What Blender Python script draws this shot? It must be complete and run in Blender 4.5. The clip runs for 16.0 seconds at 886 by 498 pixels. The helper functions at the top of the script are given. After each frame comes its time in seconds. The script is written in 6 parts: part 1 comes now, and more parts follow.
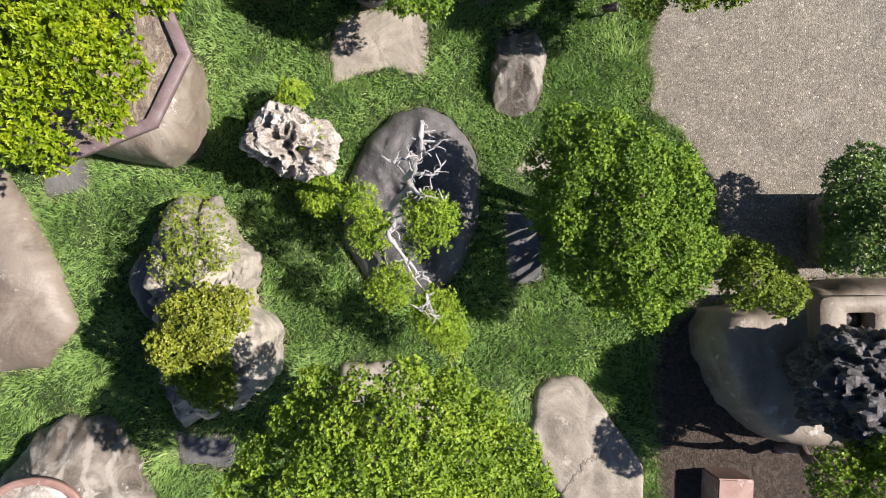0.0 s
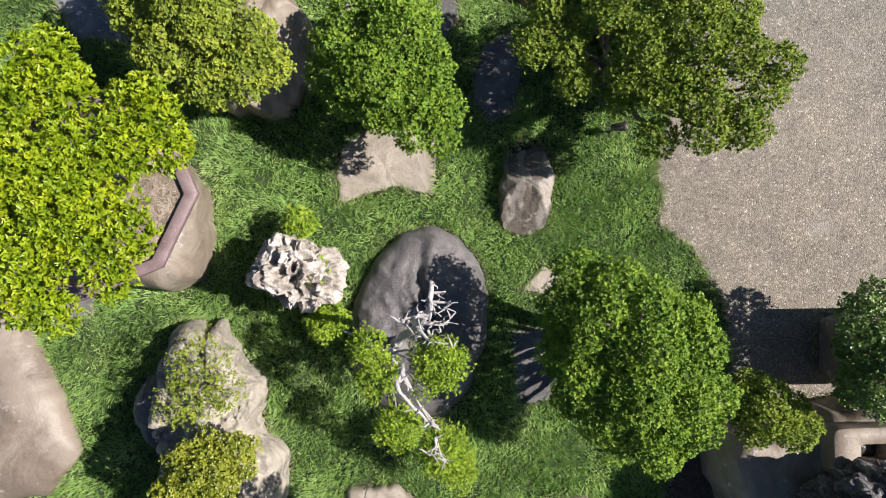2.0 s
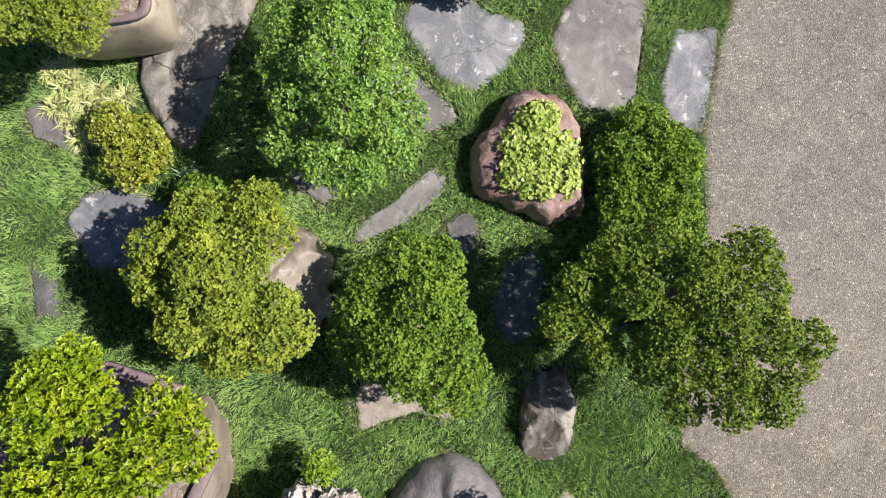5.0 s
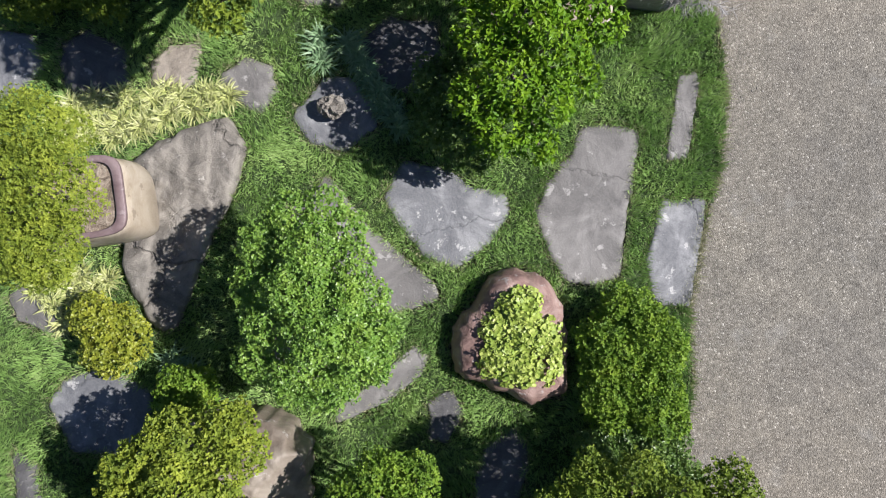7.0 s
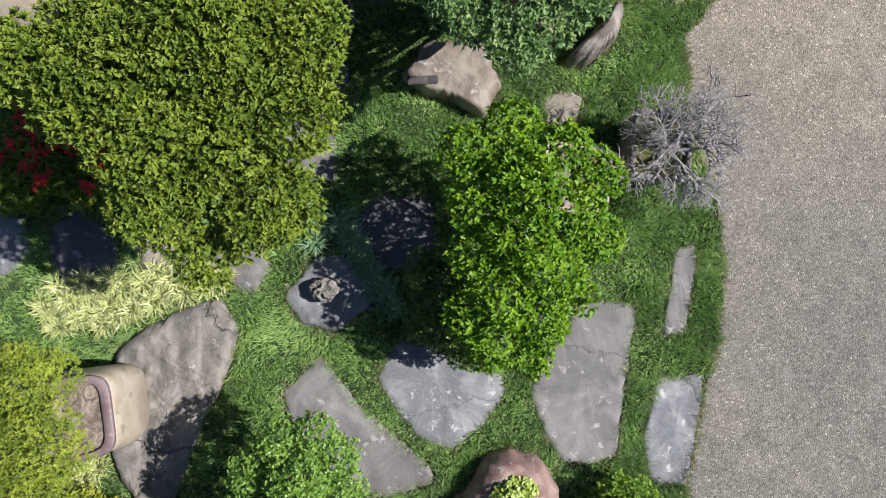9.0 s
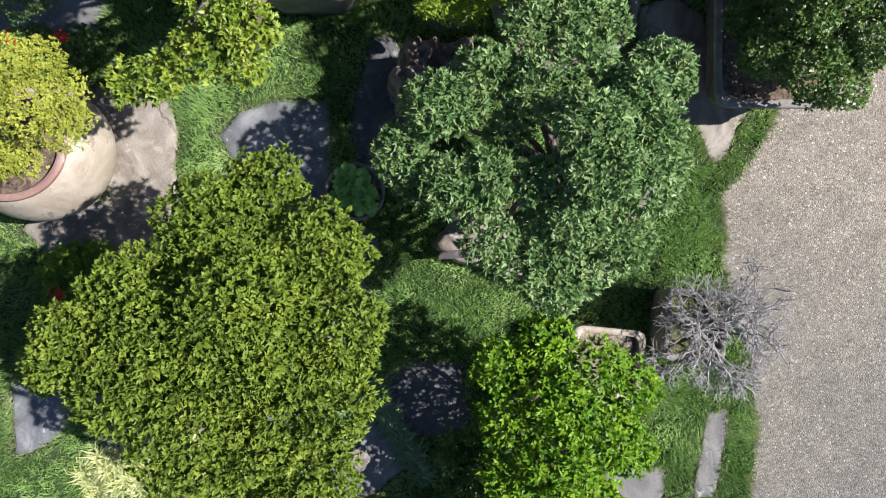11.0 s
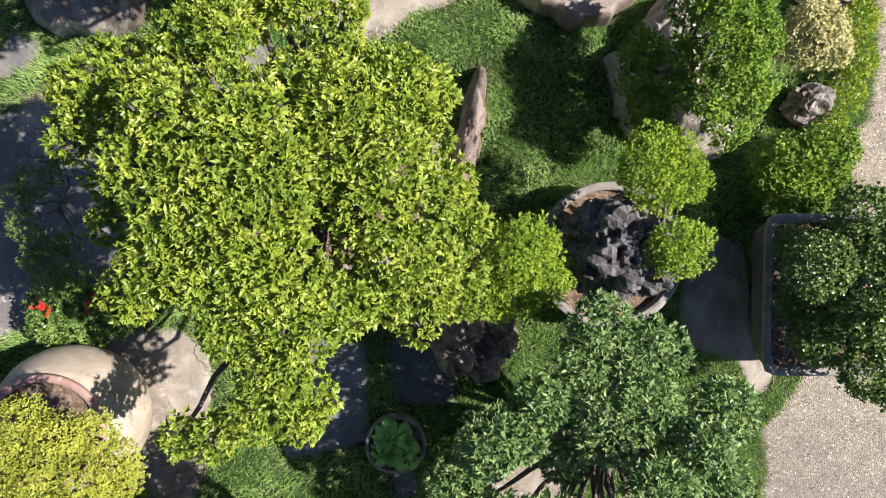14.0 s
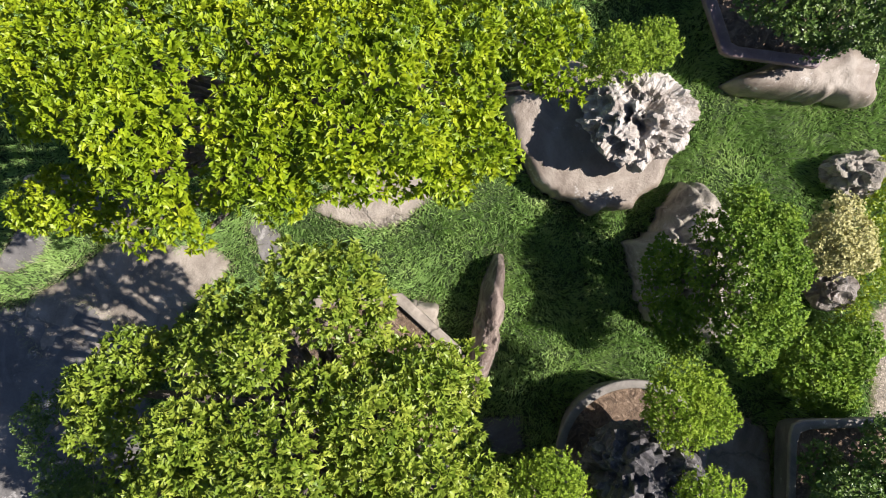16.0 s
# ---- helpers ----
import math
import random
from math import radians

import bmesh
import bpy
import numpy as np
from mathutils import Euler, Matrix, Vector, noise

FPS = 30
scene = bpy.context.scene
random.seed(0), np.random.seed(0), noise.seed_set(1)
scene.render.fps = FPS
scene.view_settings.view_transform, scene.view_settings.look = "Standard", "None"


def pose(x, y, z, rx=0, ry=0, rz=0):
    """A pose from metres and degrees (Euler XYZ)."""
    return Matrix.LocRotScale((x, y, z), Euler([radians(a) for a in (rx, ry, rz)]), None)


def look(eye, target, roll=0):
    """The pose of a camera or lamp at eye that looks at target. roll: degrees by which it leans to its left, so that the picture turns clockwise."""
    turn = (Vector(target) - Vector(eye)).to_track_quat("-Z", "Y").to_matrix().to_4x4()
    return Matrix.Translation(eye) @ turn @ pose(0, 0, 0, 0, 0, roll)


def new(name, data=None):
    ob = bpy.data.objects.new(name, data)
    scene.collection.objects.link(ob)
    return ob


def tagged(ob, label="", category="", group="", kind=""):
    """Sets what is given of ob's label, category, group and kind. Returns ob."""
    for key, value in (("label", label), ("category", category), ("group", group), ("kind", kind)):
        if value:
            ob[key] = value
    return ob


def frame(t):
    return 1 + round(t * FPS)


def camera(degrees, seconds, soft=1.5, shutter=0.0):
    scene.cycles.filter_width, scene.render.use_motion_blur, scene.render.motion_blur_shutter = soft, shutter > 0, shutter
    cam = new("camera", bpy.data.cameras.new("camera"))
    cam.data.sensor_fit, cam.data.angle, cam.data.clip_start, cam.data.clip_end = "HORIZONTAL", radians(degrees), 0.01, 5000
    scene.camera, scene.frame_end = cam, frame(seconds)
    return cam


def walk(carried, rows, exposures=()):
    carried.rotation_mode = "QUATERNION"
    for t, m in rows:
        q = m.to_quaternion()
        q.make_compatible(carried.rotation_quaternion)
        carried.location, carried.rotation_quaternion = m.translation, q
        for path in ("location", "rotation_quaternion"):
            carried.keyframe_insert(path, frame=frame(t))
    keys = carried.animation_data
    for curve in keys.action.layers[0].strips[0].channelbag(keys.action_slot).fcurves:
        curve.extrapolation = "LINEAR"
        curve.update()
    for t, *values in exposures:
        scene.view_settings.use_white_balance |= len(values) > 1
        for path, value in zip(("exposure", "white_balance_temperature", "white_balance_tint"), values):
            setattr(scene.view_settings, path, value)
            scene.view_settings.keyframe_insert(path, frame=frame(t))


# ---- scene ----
cam = camera(70.0, 16.0, soft=1.0)
PATH = [
    (0, -0.542, 0.071, 7.288, 0.38, -4.24, -0.54),
    (0.5, -0.448, 0.469, 7.263, 0.55, -4.23, -0.54),
    (1, -0.435, 0.793, 7.243, 0.78, -4.20, -0.53),
    (1.5, -0.483, 1.062, 7.238, 1.07, -4.13, -0.56),
    (2, -0.597, 1.334, 7.227, 1.22, -4.12, -0.58),
    (2.5, -0.760, 1.642, 7.208, 1.23, -4.19, -0.56),
    (3, -0.794, 2.041, 7.201, 1.13, -4.25, -0.51),
    (3.5, -0.752, 2.444, 7.200, 1.24, -4.35, -0.53),
    (4, -0.810, 2.865, 7.195, 1.41, -4.51, -0.53),
    (4.2, -0.860, 3.046, 7.194, 1.61, -4.60, -0.52),
    (6.3, -0.589, 5.027, 7.219, 2.33, -3.28, -0.27),
    (6.5, -0.537, 5.216, 7.213, 2.55, -3.20, -0.23),
    (7, -0.447, 5.761, 7.237, 2.42, -3.02, -0.19),
    (7.5, -0.438, 6.334, 7.257, 2.06, -3.03, -0.20),
    (8, -0.421, 6.835, 7.245, 2.02, -2.97, -0.20),
    (8.5, -0.395, 7.340, 7.238, 2.12, -3.03, -0.19),
    (9, -0.393, 7.846, 7.233, 2.10, -3.16, -0.23),
    (9.2, -0.407, 8.044, 7.242, 2.07, -3.04, -0.23),
    (11.3, -0.580, 10.473, 7.230, -1.17, -1.44, -0.12),
    (11.5, -0.644, 10.679, 7.200, -0.99, -1.44, 0.03),
    (12, -0.852, 11.134, 7.160, -1.01, -1.86, 0.16),
    (12.5, -0.937, 11.560, 7.144, -1.01, -1.71, 0.19),
    (13, -0.985, 12.011, 7.146, -1.15, -1.67, 0.14),
    (13.5, -1.021, 12.486, 7.083, -1.85, -2.01, -0.00),
    (14, -1.038, 13.004, 7.030, -2.39, -2.21, -0.13),
    (14.5, -1.038, 13.562, 6.981, -2.66, -2.29, -0.25),
    (15, -1.060, 14.091, 6.942, -2.84, -2.13, -0.33),
    (15.5, -1.133, 14.614, 6.878, -3.07, -2.22, -0.35),
    (16, -1.235, 15.123, 6.809, -3.09, -2.48, -0.46),
]
walk(cam, [(t, pose(*row)) for t, *row in PATH],
     [(0.0, 0.77, 6500, 16), (4.2, 0.78, 6450, 16), (6.5, 0.59, 6120, 16), (9.2, 0.55, 6060, 15), (11.5, 0.89, 6000, 16), (12.5, 1.07, 6250, 17), (13.5, 1.07, 6400, 18), (15.0, 0.80, 6450, 17), (16.0, 0.80, 6450, 17)])

# ---- light ----
SUN_ELEVATION, SUN_AZIMUTH = 47.0, 2.0   # degrees; azimuth counted from +x towards +y
world = bpy.data.worlds.new("sky")
scene.world = world
world.use_nodes = True
wn = world.node_tree.nodes
sky = wn.new("ShaderNodeTexSky")
sky.sky_type, sky.sun_disc = "NISHITA", False
sky.ozone_density, sky.dust_density = 4.0, 0.5
sky.sun_elevation, sky.sun_rotation = radians(SUN_ELEVATION), radians(90 - SUN_AZIMUTH)
world.node_tree.links.new(sky.outputs[0], wn["Background"].inputs[0])
wn["Background"].inputs[1].default_value = 0.046
lamp = bpy.data.lights.new("sun", "SUN")
lamp.energy, lamp.angle, lamp.color = 5.0, radians(0.6), (1.0, 0.94, 0.84)
sun = new("sun", lamp)
sa, se = radians(SUN_AZIMUTH), radians(SUN_ELEVATION)
sun.matrix_world = look((30 * math.cos(sa), 30 * math.sin(sa) + 8, 30 * math.tan(se)), (0, 8, 0))


# ---- materials ----
def material(name, rough=0.6):
    m = bpy.data.materials.new(name)
    m.use_nodes = True
    n, l = m.node_tree.nodes, m.node_tree.links
    b = n["Principled BSDF"]
    b.inputs["Roughness"].default_value = rough
    return m, n, l, b


def ramp(n, l, fac, stops):
    r = n.new("ShaderNodeValToRGB")
    e = r.color_ramp.elements
    e[0].position, e[0].color = stops[0][0], (*stops[0][1], 1)
    e[1].position, e[1].color = stops[-1][0], (*stops[-1][1], 1)
    for p, c in stops[1:-1]:
        k = e.new(p)
        k.color = (*c, 1)
    l.new(fac, r.inputs[0])
    return r.outputs[0]


def noise_tex(n, l, scale, detail=6, rough=0.6, coords=None, kind="Fac"):
    t = n.new("ShaderNodeTexNoise")
    t.inputs["Scale"].default_value, t.inputs["Detail"].default_value, t.inputs["Roughness"].default_value = scale, detail, rough
    if coords:
        l.new(coords, t.inputs["Vector"])
    return t.outputs[kind]


def mix(n, l, fac, a, b, mode="MIX"):
    m = n.new("ShaderNodeMix")
    m.data_type, m.blend_type = "RGBA", mode
    for v, i in ((fac, 0), (a, 6), (b, 7)):
        if isinstance(v, (float, int)):
            m.inputs[i].default_value = v
        elif isinstance(v, tuple):
            m.inputs[i].default_value = (*v, 1)
        else:
            l.new(v, m.inputs[i])
    return m.outputs[2]


def bump(n, l, b, height, strength, distance):
    k = n.new("ShaderNodeBump")
    k.inputs["Strength"].default_value, k.inputs["Distance"].default_value = strength, distance
    l.new(height, k.inputs["Height"])
    l.new(k.outputs[0], b.inputs["Normal"])
    return k


def leaf_material(name, dark, mid, tip, rough=0.42, glow=0.18, patch=5.0, gloss=0.5, even=0.62):
    """Leaves: each one its own tone, large drifts of colour over the crown, and some light through the blade."""
    m, n, l, b = material(name, rough)
    dark = tuple(0.72 * a + 0.28 * c for a, c in zip(dark, mid))
    tip = tuple(0.72 * a + 0.28 * c for a, c in zip(tip, mid))
    geo, co = n.new("ShaderNodeNewGeometry"), n.new("ShaderNodeTexCoord")
    drift = noise_tex(n, l, patch, 3, 0.6, co.outputs["Object"])
    own = ramp(n, l, geo.outputs["Random Per Island"], [(0.0, dark), (0.45, mid), (1.0, tip)])
    far = ramp(n, l, drift, [(0.36, dark), (0.5, mid), (0.66, tip)])
    col = mix(n, l, even, own, far)
    l.new(col, b.inputs["Base Color"])
    b.inputs["Specular IOR Level"].default_value = gloss
    tr = n.new("ShaderNodeBsdfTranslucent")
    l.new(col, tr.inputs["Color"])
    mx = n.new("ShaderNodeMixShader")
    mx.inputs[0].default_value = glow
    l.new(b.outputs[0], mx.inputs[1])
    l.new(tr.outputs[0], mx.inputs[2])
    l.new(mx.outputs[0], n["Material Output"].inputs[0])
    return m


def stone_material(name, dark, mid, light, scale=2.0, rough=0.75, relief=0.6, fleck=(0.6, 0.6, 0.58), flecks=0.5, vein=0.0, crack=0.0):
    """Rock: broad stains and swirls, fine grain, pale lichen patches, cracks and an uneven surface."""
    m, n, l, b = material(name, rough)
    co, ob = n.new("ShaderNodeTexCoord"), n.new("ShaderNodeObjectInfo")
    seed = n.new("ShaderNodeMath")
    seed.operation = "MULTIPLY"
    seed.inputs[1].default_value = 37.0
    l.new(ob.outputs["Random"], seed.inputs[0])
    shift = n.new("ShaderNodeVectorMath")
    l.new(co.outputs["Object"], shift.inputs[0])
    l.new(seed.outputs[0], shift.inputs[1])
    at = shift.outputs[0]
    broad = noise_tex(n, l, scale, 8, 0.62, at)
    n.get(broad.node.name).inputs["Distortion"].default_value = 1.2
    fine = noise_tex(n, l, scale * 26, 4, 0.7, at)
    col = ramp(n, l, broad, [(0.32, dark), (0.5, mid), (0.66, light)])
    col = mix(n, l, 0.22, col, ramp(n, l, fine, [(0.3, dark), (0.7, light)]))
    swirl = noise_tex(n, l, scale * 0.7, 5, 0.55, at)
    n.get(swirl.node.name).inputs["Distortion"].default_value = 4.0
    col = mix(n, l, ramp(n, l, swirl, [(0.55, (0, 0, 0)), (0.7, (0.55,) * 3)]), col, light)
    spots = ramp(n, l, noise_tex(n, l, scale * 3.2, 9, 0.72, at), [(0.60, (0, 0, 0)), (0.63, (flecks,) * 3)])
    col = mix(n, l, spots, col, fleck)
    w = n.new("ShaderNodeTexWave")
    w.inputs["Scale"].default_value, w.inputs["Distortion"].default_value, w.inputs["Detail"].default_value = scale * 0.45, 12, 5
    l.new(at, w.inputs["Vector"])
    if vein:
        col = mix(n, l, ramp(n, l, w.outputs["Fac"], [(0.80, (0, 0, 0)), (0.97, (vein,) * 3)]), col, light)
    hsum = n.new("ShaderNodeMath")
    hsum.operation = "ADD"
    l.new(broad, hsum.inputs[0])
    hs = n.new("ShaderNodeMath")
    hs.operation = "MULTIPLY"
    hs.inputs[1].default_value = 0.2
    l.new(fine, hs.inputs[0])
    l.new(hs.outputs[0], hsum.inputs[1])
    height = hsum.outputs[0]
    if crack:
        warp = n.new("ShaderNodeVectorMath")
        warp.operation = "ADD"
        l.new(at, warp.inputs[0])
        wob = n.new("ShaderNodeVectorMath")
        wob.operation = "SCALE"
        wob.inputs["Scale"].default_value = 0.5
        l.new(noise_tex(n, l, 2.5, 4, 0.6, at, "Color"), wob.inputs[0])
        l.new(wob.outputs[0], warp.inputs[1])
        v = n.new("ShaderNodeTexVoronoi")
        v.feature = "DISTANCE_TO_EDGE"
        v.inputs["Scale"].default_value = 0.5
        l.new(warp.outputs[0], v.inputs["Vector"])
        line = ramp(n, l, v.outputs["Distance"], [(0.0, (crack,) * 3), (0.012, (0, 0, 0))])
        col = mix(n, l, line, col, tuple(0.3 * c for c in dark))
        sub = n.new("ShaderNodeMath")
        sub.operation = "SUBTRACT"
        l.new(height, sub.inputs[0])
        l.new(line, sub.inputs[1])
        height = sub.outputs[0]
    l.new(col, b.inputs["Base Color"])
    bump(n, l, b, height, relief, 0.06)
    return m


M = {}
M["lime"] = leaf_material("leaf_lime", (0.072, 0.148, 0.006), (0.245, 0.355, 0.011), (0.455, 0.515, 0.019), rough=0.45, gloss=0.4, even=0.75)
M["pale_lime"] = leaf_material("leaf_pale_lime", (0.072, 0.140, 0.016), (0.225, 0.325, 0.032), (0.480, 0.530, 0.085), rough=0.42, gloss=0.45, even=0.65)
M["bright"] = leaf_material("leaf_bright_green", (0.042, 0.125, 0.007), (0.130, 0.275, 0.010), (0.290, 0.440, 0.018), rough=0.5, gloss=0.3)
M["olive"] = leaf_material("leaf_olive", (0.074, 0.130, 0.020), (0.222, 0.295, 0.034), (0.443, 0.496, 0.062), rough=0.55, gloss=0.25)
M["green"] = leaf_material("leaf_green", (0.057, 0.125, 0.017), (0.154, 0.275, 0.029), (0.335, 0.463, 0.051), rough=0.55, gloss=0.25)
M["lush"] = leaf_material("leaf_lush_green", (0.062, 0.130, 0.014), (0.190, 0.310, 0.026), (0.400, 0.500, 0.050), rough=0.5, gloss=0.3)
M["moss"] = leaf_material("leaf_moss_green", (0.060, 0.112, 0.015), (0.160, 0.236, 0.026), (0.325, 0.405, 0.054), rough=0.55, gloss=0.25)
M["deep"] = leaf_material("leaf_deep_green", (0.042, 0.095, 0.020), (0.105, 0.195, 0.036), (0.270, 0.370, 0.095), rough=0.38, gloss=0.5)
M["fresh"] = leaf_material("leaf_fresh_green", (0.082, 0.187, 0.033), (0.188, 0.341, 0.053), (0.330, 0.473, 0.079))
M["blue"] = leaf_material("leaf_blue_green", (0.058, 0.130, 0.046), (0.168, 0.290, 0.090), (0.370, 0.475, 0.185), rough=0.45, gloss=0.4, even=0.5)
M["yellow"] = leaf_material("leaf_yellow", (0.150, 0.190, 0.022), (0.350, 0.390, 0.050), (0.520, 0.540, 0.095), rough=0.55, gloss=0.25, even=0.7)
M["needle"] = leaf_material("leaf_juniper", (0.109, 0.207, 0.021), (0.260, 0.391, 0.034), (0.440, 0.552, 0.068), rough=0.55, gloss=0.25, even=0.6)
M["cream"] = leaf_material("leaf_cream_striped", (0.270, 0.350, 0.085), (0.570, 0.610, 0.230), (0.740, 0.750, 0.470), even=0.35)
M["beige"] = leaf_material("leaf_beige", (0.280, 0.290, 0.104), (0.500, 0.485, 0.216), (0.700, 0.660, 0.352), rough=0.55, gloss=0.25)
M["lettuce"] = leaf_material("leaf_succulent", (0.165, 0.285, 0.040), (0.385, 0.500, 0.090), (0.600, 0.660, 0.190), even=0.3)
M["lily"] = leaf_material("leaf_lily", (0.101, 0.290, 0.054), (0.227, 0.515, 0.108), (0.452, 0.708, 0.176))
M["bronze"] = leaf_material("leaf_bronze", (0.095, 0.130, 0.018), (0.250, 0.300, 0.032), (0.470, 0.470, 0.053))
M["grass"] = leaf_material("grass_blade", (0.120, 0.225, 0.062), (0.265, 0.435, 0.120), (0.510, 0.670, 0.250), rough=0.5, gloss=0.3, glow=0.25, patch=1.6, even=0.78)
M["straw"] = leaf_material("dry_grass", (0.220, 0.245, 0.110), (0.370, 0.375, 0.210), (0.520, 0.515, 0.340), rough=0.6, glow=0.15)
M["longgrass"] = leaf_material("long_grass_blade", (0.115, 0.215, 0.105), (0.225, 0.375, 0.185), (0.390, 0.520, 0.310))
M["flower"] = leaf_material("petal_red", (0.45, 0.012, 0.012), (0.70, 0.035, 0.022), (0.80, 0.10, 0.05), glow=0.25)
M["grey"] = stone_material("stone_grey", (0.090, 0.088, 0.085), (0.149, 0.144, 0.138), (0.243, 0.236, 0.225), 1.5, 0.7, 0.35, (0.450, 0.441, 0.423), 0.6, crack=0.3)
M["layer_rock"] = stone_material("stone_wave_worn", (0.085, 0.080, 0.074), (0.175, 0.162, 0.140), (0.320, 0.298, 0.260), 2.2, 0.7, 1.0, (0.48, 0.46, 0.42), 0.6, vein=0.5, crack=0.35)
M["beige_stone"] = stone_material("stone_beige", (0.13, 0.112, 0.09), (0.25, 0.22, 0.18), (0.39, 0.35, 0.295), 1.7, 0.75, 0.5, (0.46, 0.43, 0.38), 0.5, vein=0.35, crack=0.4)
M["blue_stone"] = stone_material("stone_blue_grey", (0.085, 0.09, 0.10), (0.15, 0.157, 0.168), (0.31, 0.318, 0.325), 1.5, 0.65, 0.35, (0.5, 0.5, 0.49), 0.8, crack=0.3)
# dark stone; on some stepping stones its dark tone stands in for tree shade
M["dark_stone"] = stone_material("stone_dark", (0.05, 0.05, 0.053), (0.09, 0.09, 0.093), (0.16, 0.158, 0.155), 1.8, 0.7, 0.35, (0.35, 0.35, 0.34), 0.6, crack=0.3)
M["black_rock"] = stone_material("rock_black", (0.050, 0.049, 0.052), (0.098, 0.094, 0.096), (0.190, 0.180, 0.180), 1.3, 0.5, 0.8, flecks=0.1)
M["brown_rock"] = stone_material("rock_brown", (0.060, 0.046, 0.036), (0.128, 0.106, 0.084), (0.320, 0.296, 0.264), 2.0, 0.65, 0.8, (0.50, 0.48, 0.46), 0.6, vein=0.75)
M["tan_rock"] = stone_material("rock_tan", (0.129, 0.102, 0.078), (0.218, 0.180, 0.143), (0.313, 0.279, 0.231), 1.4, 0.55, 0.5, flecks=0.5, vein=0.4)
M["smooth_tan"] = stone_material("rock_smooth_tan", (0.100, 0.078, 0.060), (0.170, 0.136, 0.108), (0.270, 0.232, 0.192), 1.1, 0.5, 0.35, flecks=0.3, vein=0.6)
M["lime_rock"] = stone_material("rock_limestone", (0.120, 0.110, 0.097), (0.368, 0.340, 0.285), (0.552, 0.506, 0.432), 3.2, 0.85, 1.0, flecks=0.6)
M["white_rock"] = stone_material("rock_white", (0.16, 0.12, 0.09), (0.46, 0.42, 0.37), (0.76, 0.73, 0.69), 4.0, 0.85, 1.0, fleck=(0.8, 0.79, 0.77), flecks=0.5)
M["char_rock"] = stone_material("rock_charcoal", (0.03, 0.029, 0.031), (0.075, 0.073, 0.076), (0.25, 0.24, 0.24), 4.0, 0.7, 1.0, (0.45, 0.44, 0.43), 0.6)
M["red_rock"] = stone_material("rock_red", (0.150, 0.085, 0.075), (0.270, 0.170, 0.145), (0.390, 0.285, 0.250), 2.5, 0.7, 0.8)
M["purple_clay"] = stone_material("clay_purple", (0.125, 0.085, 0.088), (0.182, 0.130, 0.135), (0.250, 0.195, 0.198), 3.0, 0.5, 0.15, flecks=0.15)
M["cream_clay"] = stone_material("clay_cream", (0.265, 0.215, 0.155), (0.380, 0.325, 0.250), (0.470, 0.420, 0.345), 2.0, 0.5, 0.25, fleck=(0.140, 0.105, 0.075), flecks=0.5)
M["pink_clay"] = stone_material("clay_pink", (0.224, 0.120, 0.100), (0.320, 0.192, 0.160), (0.400, 0.272, 0.232), 2.0, 0.5, 0.2)
M["grey_clay"] = stone_material("clay_grey", (0.120, 0.112, 0.100), (0.200, 0.188, 0.168), (0.288, 0.272, 0.240), 2.4, 0.7, 0.4)
M["soil"] = stone_material("potting_soil", (0.060, 0.041, 0.028), (0.168, 0.116, 0.078), (0.360, 0.267, 0.190), 9.0, 0.95, 1.0, fleck=(0.600, 0.487, 0.370), flecks=0.6)
M["dry_soil"] = stone_material("dry_soil", (0.110, 0.080, 0.058), (0.270, 0.215, 0.165), (0.470, 0.400, 0.320), 9.0, 0.95, 1.0, fleck=(0.6, 0.52, 0.42), flecks=0.6)
M["moss_soil"] = stone_material("mossy_soil", (0.045, 0.055, 0.018), (0.120, 0.135, 0.040), (0.230, 0.220, 0.090), 9.0, 0.95, 1.0, fleck=(0.35, 0.31, 0.18), flecks=0.5)
M["bark"] = stone_material("bark_brown", (0.06, 0.045, 0.037), (0.15, 0.12, 0.10), (0.34, 0.29, 0.26), 5.0, 0.9, 1.0, flecks=0.2)
M["deadwood"] = stone_material("deadwood_silver", (0.304, 0.288, 0.288), (0.464, 0.448, 0.448), (0.600, 0.584, 0.576), 6.0, 0.7, 0.6, flecks=0.1)
M["twig"] = stone_material("twig_grey", (0.200, 0.190, 0.182), (0.370, 0.355, 0.345), (0.540, 0.525, 0.515), 8.0, 0.85, 0.5, flecks=0.3)
M["wood"] = stone_material("weathered_wood", (0.060, 0.043, 0.036), (0.165, 0.125, 0.102), (0.370, 0.305, 0.265), 3.0, 0.8, 0.9, flecks=0.2, vein=0.5)
M["plate"] = stone_material("plate_dark", (0.028, 0.024, 0.024), (0.048, 0.044, 0.040), (0.072, 0.064, 0.060), 5.0, 0.4, 0.2, flecks=0.1)
M["mulch"] = stone_material("leaf_mulch", (0.022, 0.016, 0.012), (0.055, 0.040, 0.030), (0.115, 0.088, 0.068), 14.0, 0.9, 1.0, fleck=(0.19, 0.15, 0.12), flecks=0.4)
M["earth"] = stone_material("garden_earth", (0.010, 0.014, 0.006), (0.020, 0.027, 0.011), (0.040, 0.044, 0.022), 4.0, 0.95, 1.0, flecks=0.0)


